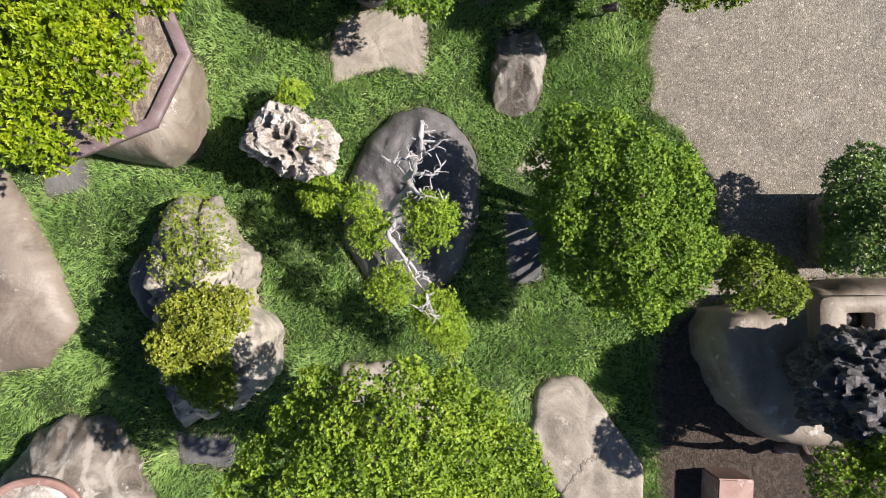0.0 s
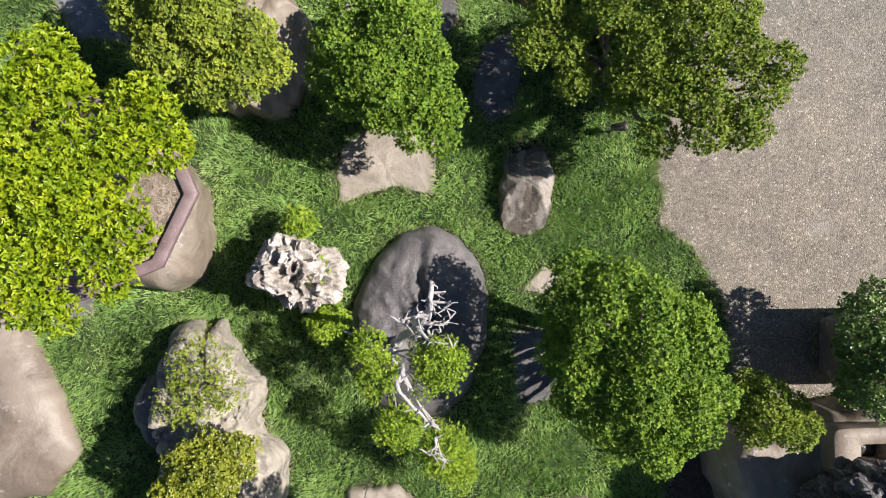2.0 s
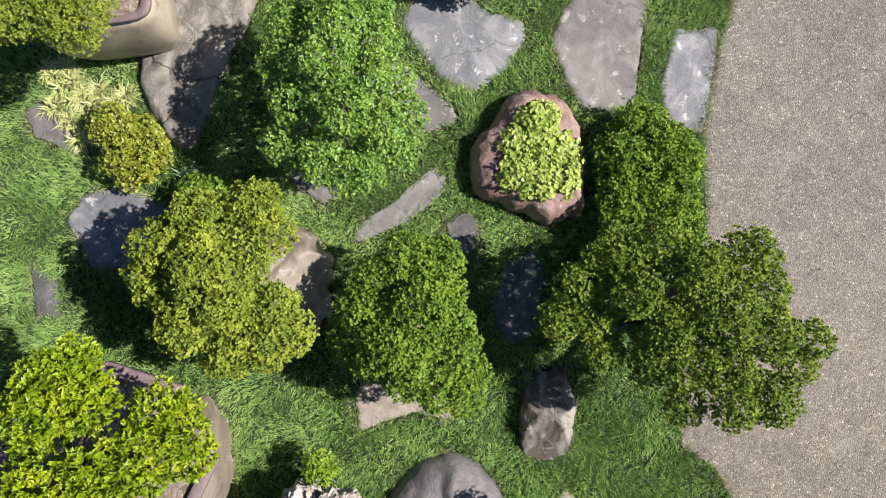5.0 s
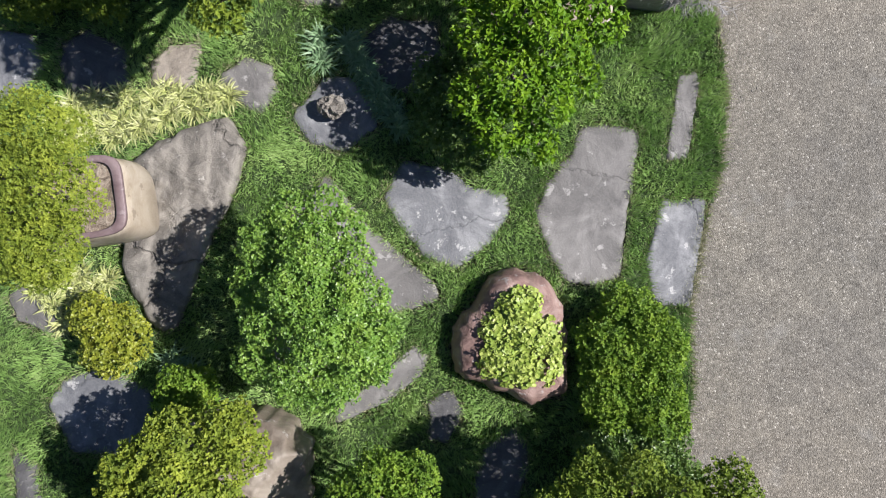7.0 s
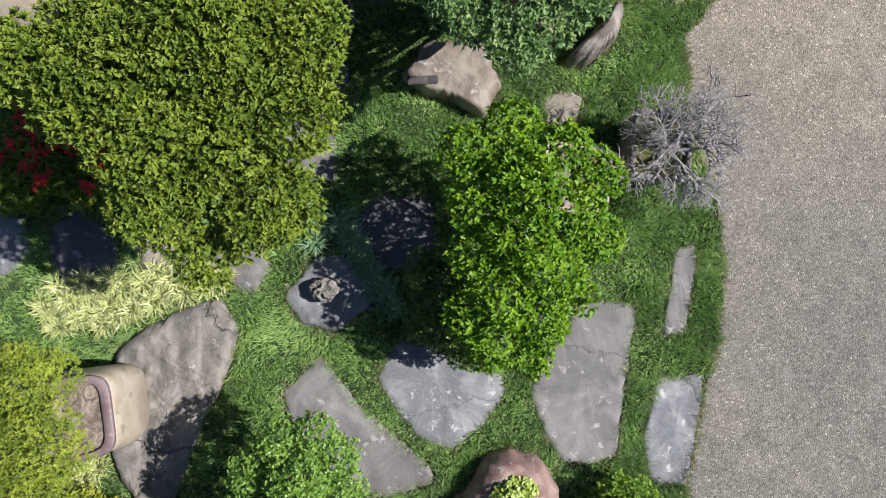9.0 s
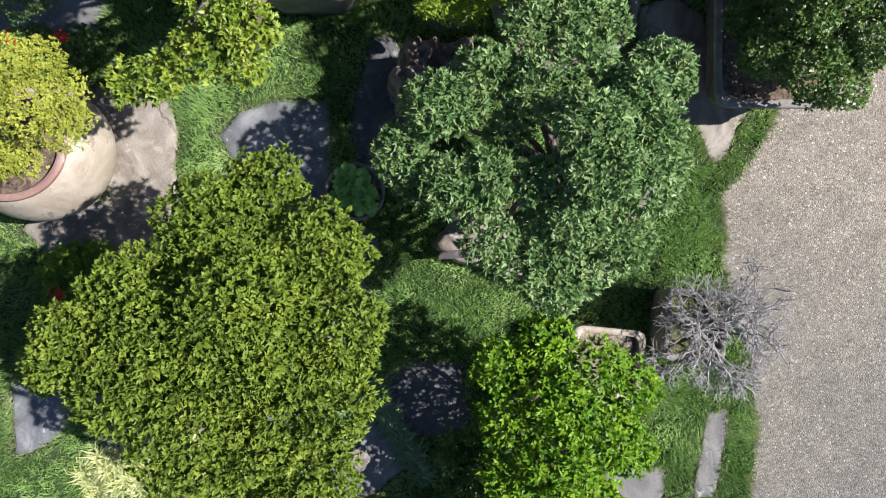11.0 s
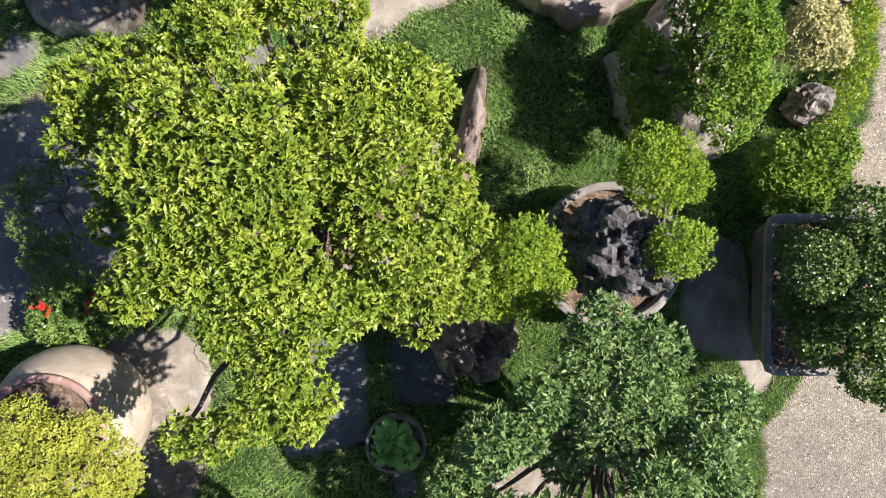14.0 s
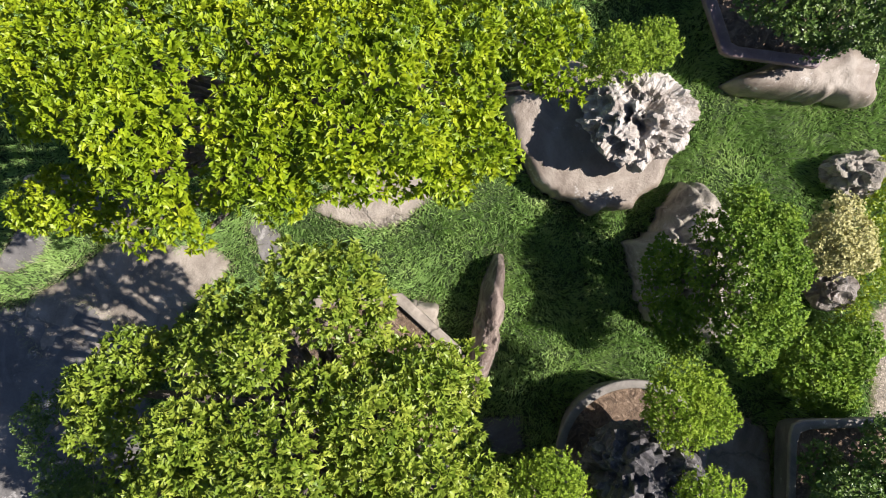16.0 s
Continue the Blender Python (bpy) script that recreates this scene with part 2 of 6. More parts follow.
def gravel_material():
    m, n, l, b = material("gravel", 0.9)
    co = n.new("ShaderNodeTexCoord")
    at = co.outputs["Object"]
    tones, rise = [], None
    for scale in (54, 92):
        v = n.new("ShaderNodeTexVoronoi")
        v.inputs["Scale"].default_value = scale
        l.new(at, v.inputs["Vector"])
        one = n.new("ShaderNodeSeparateColor")
        l.new(v.outputs["Color"], one.inputs[0])
        tones.append(one)
        rise = rise or v.outputs["Distance"]
    stops = [(0.0, (0.098, 0.088, 0.073)), (0.35, (0.165, 0.151, 0.128)), (0.8, (0.226, 0.208, 0.178)), (0.95, (0.30, 0.277, 0.24)), (1.0, (0.46, 0.43, 0.385))]
    big = ramp(n, l, tones[0].outputs[0], stops)
    small = ramp(n, l, tones[1].outputs[0], stops)
    which = ramp(n, l, tones[0].outputs[1], [(0.45, (0, 0, 0)), (0.5, (0.85,) * 3)])
    col = mix(n, l, which, big, small)
    for scale, low, high in ((0.5, (0.84, 0.84, 0.85), (1.14, 1.12, 1.07)), (4.0, (0.84, 0.84, 0.84), (1.14, 1.13, 1.12))):
        col = mix(n, l, 1.0, col, ramp(n, l, noise_tex(n, l, scale, 6, 0.65, at), [(0.3, low), (0.7, high)]), "MULTIPLY")
    worn = ramp(n, l, noise_tex(n, l, 1.9, 4, 0.6, at), [(0.60, (0, 0, 0)), (0.72, (0.38,) * 3)])
    col = mix(n, l, worn, col, (0.29, 0.277, 0.255))
    # tone changes along y, paler and warmer towards the far end
    place = n.new("ShaderNodeSeparateXYZ")
    l.new(at, place.inputs[0])
    along_y = n.new("ShaderNodeMapRange")
    for k, value in ((1, 2.0), (2, 12.0), (3, 0.0), (4, 1.0)):
        along_y.inputs[k].default_value = value
    l.new(place.outputs[1], along_y.inputs[0])
    col = mix(n, l, 1.0, col, ramp(n, l, along_y.outputs[0], [(0.0, (1.05, 1.04, 1.02)), (0.3, (0.98, 1.02, 1.03)), (0.65, (0.99, 1.02, 1.02)), (1.0, (1.38, 1.34, 1.27))]), "MULTIPLY")
    l.new(col, b.inputs["Base Color"])
    bump(n, l, b, rise, 0.6, -0.016)
    return m


def pebble_material():
    m, n, l, b = material("pebble", 0.8)
    geo = n.new("ShaderNodeNewGeometry")
    col = ramp(n, l, geo.outputs["Random Per Island"], [(0.0, (0.10, 0.093, 0.083)), (0.5, (0.20, 0.186, 0.163)), (0.85, (0.29, 0.27, 0.24)), (1.0, (0.45, 0.43, 0.40))])
    l.new(mix(n, l, 0.3, col, ramp(n, l, noise_tex(n, l, 40, 4), [(0.3, (0.12, 0.11, 0.10)), (0.7, (0.30, 0.28, 0.25))])), b.inputs["Base Color"])
    return m


M["thatch"] = stone_material("lawn_thatch", (0.018, 0.036, 0.010), (0.045, 0.083, 0.024), (0.095, 0.155, 0.048), 18.0, 0.9, 1.0, fleck=(0.10, 0.14, 0.05), flecks=0.5)
M["gravel"] = gravel_material()
M["pebble"] = pebble_material()


# ---- builders ----
def mesh_from(name, v, f, mat, smooth=False):
    """A mesh from arrays of corners and of faces with the same number of sides."""
    v, f = np.asarray(v, float), np.asarray(f, int)
    me = bpy.data.meshes.new(name)
    me.vertices.add(len(v))
    me.vertices.foreach_set("co", v.ravel())
    k = f.shape[1]
    me.loops.add(f.size)
    me.loops.foreach_set("vertex_index", f.ravel())
    me.polygons.add(len(f))
    me.polygons.foreach_set("loop_start", np.arange(len(f)) * k)
    if smooth:
        me.polygons.foreach_set("use_smooth", np.ones(len(f), bool))
    me.materials.append(mat)
    me.update(calc_edges=True)
    return me


def part(name, me, parent, label=""):
    ob = new(name, me)
    ob.parent = parent
    if label:
        ob["label"] = label
    return ob


def thing(name, at, label, category, group="", kind=""):
    ob = new(name)
    ob.location = at
    ob.empty_display_size = 0.1
    return tagged(ob, label, category, group, kind)


def wobble(p, scale, seed=0.0):
    return noise.noise(Vector((p[0] * scale + seed, p[1] * scale - seed, p[2] * scale + 0.5 * seed)))


def reach(outline, c, angles):
    """How far the outline lies from c in each direction."""
    pts = np.array(outline, float) - c
    out = []
    for a in angles:
        d = np.array([math.cos(a), math.sin(a)])
        best = 0.0
        for p, q in zip(pts, np.roll(pts, -1, 0)):
            e = q - p
            det = d[0] * -e[1] + d[1] * e[0]
            if abs(det) < 1e-9:
                continue
            k = (p[0] * -e[1] + p[1] * e[0]) / det
            s = (d[0] * p[1] - d[1] * p[0]) / det
            if k > 0 and -1e-6 <= s <= 1 + 1e-6:
                best = max(best, k)
        out.append(best or 0.1)
    return np.array(out)


def lump(outline, height, flat=4.0, rough=0.03, ragged=0.02, base=0.0, n=72, rings=16, seed=0.0, scale=3.0, tilt=(0, 0), ridge=0.0, split=0.0, crag=0.0, facets=0):
    """A stone from its plan: a dome whose flatness, roughness and ragged edge are given. Returns corners about the plan's centre, faces, the centre."""
    c = np.mean(outline, 0)
    ang = np.linspace(0, 2 * np.pi, n, endpoint=False)
    r = reach(outline, c, ang)
    r = 0.7 * r + 0.15 * (np.roll(r, 1) + np.roll(r, -1))
    cut = np.random.default_rng(int(seed * 10) + 3)
    planes = [(math.cos(a), math.sin(a), cut.uniform(0.35, 1.3), cut.uniform(0.05, 0.62) * float(np.mean(r)), cut.uniform(0.86, 1.0))
              for a in np.arange(facets) * 2.4 + cut.uniform(0, 6, facets) * 0.25] if facets else []
    v, f = [], []
    for k in range(rings + 2):
        t = 0.995 * (1 - (max(k - 1, 0) / (rings - 1)) ** 1.6) if k <= rings else 0.0
        for a, ra in zip(ang, r):
            if k == rings:
                x, y = 0.004 * math.cos(a), 0.004 * math.sin(a)
                t = 0.006
            else:
                tt = 1.0 if k == 0 else t
                edge = ra + ragged * (2 * wobble((math.cos(a) * ra * 2, math.sin(a) * ra * 2, seed), 2.2, seed) + wobble((math.cos(a) * ra * 2, math.sin(a) * ra * 2, seed), 7.0, seed))
                x, y = edge * tt * math.cos(a), edge * tt * math.sin(a)
            rel = 1.0 if k == 0 else (0.006 if k >= rings else t)
            z = height * (1 - rel ** flat) ** (1 / 2.0) if k else -0.06
            if k:
                z *= 1 + tilt[0] * x + tilt[1] * y
                z += rough * (wobble((x, y, 0), scale, seed) + 0.5 * wobble((x, y, 0), scale * 2.7, seed + 3)) * min(1.0, 4 * (1 - rel) + 0.3)
                for px, py, slope, start, top in planes:
                    z = min(z, height * top - slope * (px * x + py * y - start) if px * x + py * y > start - 0.3 else z)
                if facets:
                    z = max(z, 0.02 * (1 - rel))
                if crag:
                    near = noise.voronoi(Vector((x * 5.5 + seed, y * 5.5, 0.2 * seed)))[0]
                    finer = noise.voronoi(Vector((x * 13 + seed, y * 13, seed)))[0]
                    z += crag * ((near[1] - near[0] - 0.3) + 0.5 * (finer[1] - finer[0] - 0.3)) * min(1.0, 5 * (1 - rel))
                if split:
                    z -= 0.10 * math.exp(-((x + 0.12 * math.sin(3 * y) - split) / 0.05) ** 2) * (1 - rel)
                if ridge:
                    z += ridge * (1 - abs(wobble((x, y, 0), scale * 0.7, seed + 9)) * 4) * (1 - rel)
            v.append((x, y, z + base))
    for k in range(rings):
        for i in range(n):
            j = (i + 1) % n
            f.append((k * n + i, k * n + j, (k + 1) * n + j, (k + 1) * n + i))
    v = v[:(rings + 1) * n]
    return np.array(v), f, c


stone_plans = []   # plans kept free of grass


def stepping_stone(outline, mat="grey", label="flat grey stepping stone set flush in the lawn", top=0.036, seed=0.0):
    v, f, c = lump(outline, top, 22.0, 0.014, 0.022, 0.0, 100, 11, seed, 2.6, crag=0.012)
    ob = new("stepping_stone", mesh_from("stepping_stone", v, f, M[mat], True))
    ob.location = (c[0], c[1], 0)
    stone_plans.append(np.array(outline))
    return tagged(ob, label, "stepping stone", "stepping stones")


def boulder(outline, height, mat, label, flat=3.0, rough=0.05, ragged=0.03, base=0.0, seed=0.0, scale=3.0, tilt=(0, 0), ridge=0.0, split=0.0, crag=0.0, facets=0, name="boulder"):
    v, f, c = lump(outline, height, flat, rough, ragged, base, 110, 28, seed, scale, tilt, ridge, split, crag, facets)
    ob = new(name, mesh_from(name, v, f, M[mat], True))
    ob.location = (c[0], c[1], 0)
    if base < 0.1:
        stone_plans.append(np.array(outline))
    kinds = {"tree_stump": "stump", "driftwood": "driftwood", "mulch_bed": "mulch", "stone_stand": "stand"}
    return tagged(ob, label, kinds.get(name, "rock"), "", "structure" if name == "mulch_bed" else "")


def holed_rock(at, size, mat, label, pits=5.0, depth=0.35, seed=0.0, turn=0.0, name="scholar_rock", sub=6, lumps=1.0, crag=0.0):
    """A weathered rock full of hollows, fins and knobs."""
    bm = bmesh.new()
    bmesh.ops.create_icosphere(bm, subdivisions=sub, radius=1.0)
    s1, s2 = Vector((seed, seed * 0.7, 0)), Vector((0, seed, seed * 1.3))
    for p in bm.verts:
        d = p.co.normalized()
        q = Vector((d.x * size[0], d.y * size[1], d.z * size[2]))
        warp = q + 0.07 * noise.noise_vector(q * 6 + s1)
        near = noise.voronoi(warp * pits + s1)[0]
        hole = max(0.0, 1 - near[0] / 0.5) ** 0.55
        small = max(0.0, 1 - noise.voronoi(warp * pits * 2.3 + s2)[0][0] / 0.4)
        big = lumps * (0.34 * noise.noise(q * 2.4 + s1) + 0.20 * noise.noise(q * 5.5 + s2))
        fin = 1 - abs(noise.noise(warp * 4.5 + s2)) * 3
        k = 1 + big - depth * hole - 0.3 * depth * small + 0.05 * fin + 0.07 * noise.noise(q * 16) + 0.05 * noise.noise(q * 34 + s1)
        if crag:
            near2 = noise.voronoi(warp * Vector((9, 9, 4)) + s2)[0]
            k += crag * (near2[1] - near2[0] - 0.25)
        p.co = q * k
    me = bpy.data.meshes.new(name)
    bm.to_mesh(me)
    bm.free()
    me.materials.append(M[mat])
    low = min(p.co.z for p in me.vertices)
    ob = new(name, me)
    ob.matrix_world = pose(at[0], at[1], at[2] - low - 0.03, 0, 0, turn)
    return tagged(ob, label, "rock")


def tube(path, r0, r1, sides=7, seed=0.0, bend=0.0):
    """A tapered, slightly crooked branch along a path."""
    path = [Vector(p) for p in path]
    pts = []
    for a, b in zip(path, path[1:]):
        for s in range(4):
            pts.append(a.lerp(b, s / 4))
    pts.append(path[-1])
    v, f = [], []
    for i, p in enumerate(pts):
        d = (pts[min(i + 1, len(pts) - 1)] - pts[max(i - 1, 0)]).normalized()
        side = d.cross(Vector((0.31, 0.87, 0.23))).normalized()
        up = d.cross(side)
        r = r0 + (r1 - r0) * i / (len(pts) - 1)
        off = Vector((wobble(p, 3.1, seed), wobble(p, 3.3, seed + 5), wobble(p, 2.9, seed + 8))) * bend if 0 < i < len(pts) - 1 else Vector()
        for k in range(sides):
            a = 2 * math.pi * k / sides
            rr = r * (1 + 0.25 * wobble((i, k, seed), 0.9))
            v.append(p + off + side * rr * math.cos(a) + up * rr * math.sin(a))
    for i in range(len(pts) - 1):
        for k in range(sides):
            j = (k + 1) % sides
            f.append((i * sides + k, i * sides + j, (i + 1) * sides + j, (i + 1) * sides + k))
    n = len(v)
    v.append(pts[-1])
    last = (len(pts) - 1) * sides
    for k in range(0, sides - 1, 2):
        f.append((last + k, last + (k + 1) % sides, last + (k + 2) % sides, n))
    return [tuple(p) for p in v], f


def blades(rng, at, axis, count, length, width, lean, droop=0.15, vary=0.35, plain=False):
    """Leaves in rosettes: count leaves at each place, all from one corner, leaning lean degrees from the axis. plain: spade-shaped, or "lance": pointed, one face each."""
    k = len(at)
    root, axis = at, np.repeat(axis, count, 0)
    at = np.repeat(at, count, 0)
    m = len(at)
    ref = np.where(np.abs(axis[:, 2:3]) < 0.9, [[0.0, 0, 1]], [[1.0, 0, 0]])
    u = np.cross(axis, ref)
    u /= np.linalg.norm(u, axis=1, keepdims=True)
    w = np.cross(axis, u)
    a = rng.uniform(0, 2 * np.pi, m)[:, None]
    t = np.radians(rng.uniform(lean[0], lean[1], m))[:, None]
    out = u * np.cos(a) + w * np.sin(a)
    d = axis * np.cos(t) + out * np.sin(t)
    side = np.cross(d, axis)
    side /= np.linalg.norm(side, axis=1, keepdims=True) + 1e-9
    L = (length * rng.uniform(1 - vary, 1 + vary, m))[:, None] * (0.7 + 0.3 * (t - t.min()) / (np.ptp(t) + 1e-6))
    W = (width * rng.uniform(1 - vary, 1 + vary, m))[:, None]
    nrm = np.cross(side, d)
    mid = at + d * L * 0.66 + nrm * L * 0.05
    tip = at + d * L - nrm * L * droop
    tip[:, 2] -= L[:, 0] * droop * 0.4
    if plain == "lance":
        turn = np.where(rng.uniform(0, 1, (m, 1)) < 0.5, -1.0, 1.0)
        own = k + 2 * np.arange(m)
        v = np.concatenate([root, np.stack([at + d * L * 0.52 + side * W * turn, tip], 1).reshape(-1, 3)])
        return v, np.stack([np.repeat(np.arange(k), count), own, own + 1], 1)
    if plain:
        blunt = at + d * L
        v = np.concatenate([root, np.stack([blunt + side * W * 0.5, blunt - side * W * 0.5], 1).reshape(-1, 3)])
        own = k + 2 * np.arange(m)
        return v, np.stack([np.repeat(np.arange(k), count), own, own + 1], 1)
    v = np.concatenate([root, np.stack([mid + side * W * 0.5, tip, mid - side * W * 0.5], 1).reshape(-1, 3)])
    own = k + 3 * np.arange(m)
    f = np.stack([np.repeat(np.arange(k), count), own, own + 1, own + 2], 1)
    return v, f


LEAF = {   # length, width, leaves in a rosette, rosettes in a square metre, lean, simple blades, room for each rosette
    "small": (0.031, 0.021, 7, 1100, (8, 72), True, 0.025),
    "medium": (0.037, 0.023, 7, 900, (8, 72), True, 0.030),
    "oval": (0.050, 0.0190, 12, 620, (4, 58), "lance", 0.048),
    "long": (0.058, 0.0200, 12, 560, (4, 56), "lance", 0.053),
    "strap": (0.070, 0.0185, 13, 520, (4, 62), "lance", 0.055),
    "needle": (0.030, 0.0110, 7, 1200, (8, 60), True, 0.019),
    "fine": (0.026, 0.0100, 8, 1100, (10, 70), True, 0.020),
    "big": (0.056, 0.0205, 12, 560, (4, 54), "lance", 0.052),
    "whorl": (0.072, 0.0215, 12, 480, (8, 62), False, 0.074),
    "lobed": (0.050, 0.042, 5, 420, (25, 80), False, 0.01),
    "round": (0.100, 0.105, 3, 260, (45, 88), False, 0.01),
}
crown_pads = []   # plans of all crowns, under which the lawn grows thin


def crown_mesh(name, pads, leaf, mat, rng, c, clump=0.2, thick=1.0):
    """A crown of clumps that sit on the pads; every clump is covered with rosettes of leaves, but for those buried in another clump."""
    L, W, count, dense, lean, plain, room = LEAF[leaf]
    hearts, sizes = [], []
    for x, y, z, rx, ry, rz in pads:
        hearts.append([[x, y, z - 0.82 * min(rx, 0.3)]] if rx < 1.9 * clump else [[x, y, z - rz * 1.15]])
        sizes.append([min(rx, 0.3)] if rx < 1.9 * clump else [0.82 * rx])
        if rx < 1.9 * clump:
            continue
        m = max(5, int(3.1 * (rx / clump) ** 2 * 0.62))
        t = (np.arange(m) + 0.5) / m
        a = np.arange(m) * 2.39996 + rng.uniform(0, 6)
        up = 1 - 1.12 * t + rng.normal(0, 0.05, m)
        out = np.sqrt(np.clip(1 - up * up, 0, 1))
        g = np.column_stack([np.cos(a) * out, np.sin(a) * out, up])
        inner = np.array([rx - clump * 0.72, ry - clump * 0.72, rz - clump * 0.5])
        hearts.append(np.array([x, y, z - rz]) + g * inner * rng.uniform(0.88, 1.06, (m, 1)))
        sizes.append(clump * rng.uniform(0.75, 1.2, m))
    hearts, sizes = np.concatenate(hearts), np.concatenate(sizes)
    places, ways = [], []
    for h, s in zip(hearts, sizes):
        k = max(8, int(dense * thick * 2 * math.pi * s * s * 1.05))
        d = rng.normal(size=(k, 3))
        d /= np.linalg.norm(d, axis=1, keepdims=True)
        d[:, 2] = np.where(d[:, 2] < -0.25, -d[:, 2], d[:, 2])
        ruffle = np.array([noise.noise(Vector(q) * (s / 0.065) + Vector(h) * 9) for q in d])
        p = h + d * (s * 0.97 + rng.uniform(-0.040, 0.016, k) + 0.045 * ruffle)[:, None] * [1, 1, 0.85]
        near = np.linalg.norm(hearts - h, axis=1) < s + sizes
        far = np.linalg.norm((p[:, None] - hearts[near][None]) / [1, 1, 0.85], axis=2) / sizes[near]
        above = hearts[near][:, 2][None] + 0.25 * sizes[near] > p[:, 2:3]
        p, d = p[keep := ~((far < 0.74) & above).any(1)], d[keep]
        places.append(p)
        q = d * [1, 1, 0.7] + [0, 0, 0.75] + rng.normal(size=d.shape) * 0.12
        ways.append(q / np.linalg.norm(q, axis=1, keepdims=True))
    places, ways = np.concatenate(places), np.concatenate(ways)
    _, first = np.unique(np.floor(places / room).astype(int), axis=0, return_index=True)
    first.sort()
    v, f = blades(rng, places[first] - c, ways[first], count, L, W, lean, plain=plain)
    inner = []   # older, larger leaves inside the crown
    for x, y, z, rx, ry, rz in pads:
        m = int(280 * min(thick, 1.0) * rx * ry * math.pi) if rx > 0.14 else 0
        a, r = rng.uniform(0, 2 * math.pi, m), np.sqrt(rng.uniform(0, 0.68, m))
        inner.append(np.column_stack([x + rx * r * np.cos(a), y + ry * r * np.sin(a), z - rz * (1.5 - np.sqrt(1 - r * r) + rng.uniform(0, 0.4, m))]))
    inner = np.concatenate(inner) - c
    if len(inner):
        v2, f2 = blades(rng, inner, np.tile([0.0, 0, 1], (len(inner), 1)), 7, min(0.05, 1.2 * L), 0.022, (50, 92), plain=plain)
        v, f = np.concatenate([v, v2]), np.concatenate([f, f2 + len(v)])
    return mesh_from(name, v, f, M[mat])


def tree(root, pads, leaf, mat, label, seed, name="bonsai_tree", category="tree", clump=0.2, trunk=0.09, bark="bark", thick=1.0):
    """root: the foot of the trunk. pads: x, y, top z and the three half-widths of each pad of foliage."""
    rng = np.random.default_rng(seed)
    c = np.array(root, float)
    ob = thing(name, root, label, category)
    crown = np.mean([p[:3] for p in pads], 0)
    fork = Vector(root).lerp(Vector(crown), 0.3) + Vector((rng.uniform(-0.12, 0.12), rng.uniform(-0.12, 0.12), 0))
    v, f = tube([Vector(), (fork - Vector(root)) * 0.5 + Vector((0.05, 0.04, 0)), fork - Vector(root)], trunk, trunk * 0.6, 9, seed, 0.08)
    stem = part("trunk", mesh_from("trunk", v, f, M[bark], True), ob)
    crown_pads.extend(pads)
    for i, (x, y, z, rx, ry, rz) in enumerate(pads):
        end = Vector((x, y, z - rz * 0.8)) - Vector(root)
        a = fork - Vector(root)
        if (end - a).length < 0.1:
            continue
        v, f = tube([a, a.lerp(end, 0.6) + Vector((0, 0, -0.18)), end], trunk * 0.34, trunk * 0.10, 6, seed + i, 0.07)
        part("limb", mesh_from("limb", v, f, M[bark], True), stem)
    part("crown", crown_mesh("crown", pads, leaf, mat, rng, c, clump, thick), ob)
    return ob


def shrub(pads, leaf, mat, label, seed, name="shrub", clump=0.14, floor=0.0, thick=1.0):
    p = np.mean([q[:2] for q in pads], 0)
    ob = tree((p[0], p[1], floor), pads, leaf, mat, label, seed, name, "shrub", clump, 0.035, "bark", thick)
    return ob


def ring_of(points, z):
    return [(x, y, z) for x, y in points]


def shell(sections, close_bottom=True):
    """A body from rings with the same number of corners, from the lowest to the highest and on inside."""
    v, f = [], []
    n = len(sections[0])
    for s in sections:
        v += s
    for k in range(len(sections) - 1):
        for i in range(n):
            j = (i + 1) % n
            f.append((k * n + i, k * n + j, (k + 1) * n + j, (k + 1) * n + i))
    return v, f


def plan_shape(rx, ry, corners=0, n=48, square=2.0):
    """The plan of a pot: a super-ellipse, or a polygon with corners."""
    out = []
    for i in range(n):
        a = 2 * math.pi * i / n
        if corners:
            w = 2 * math.pi / corners
            k = math.cos(w / 2) / math.cos((a + w / 2) % w - w / 2)
            out.append((rx * k * math.cos(a), ry * k * math.sin(a)))
        else:
            ca, sa_ = math.cos(a), math.sin(a)
            k = (abs(ca) ** square + abs(sa_) ** square) ** (-1 / square)
            out.append((rx * k * ca, ry * k * sa_))
    return out


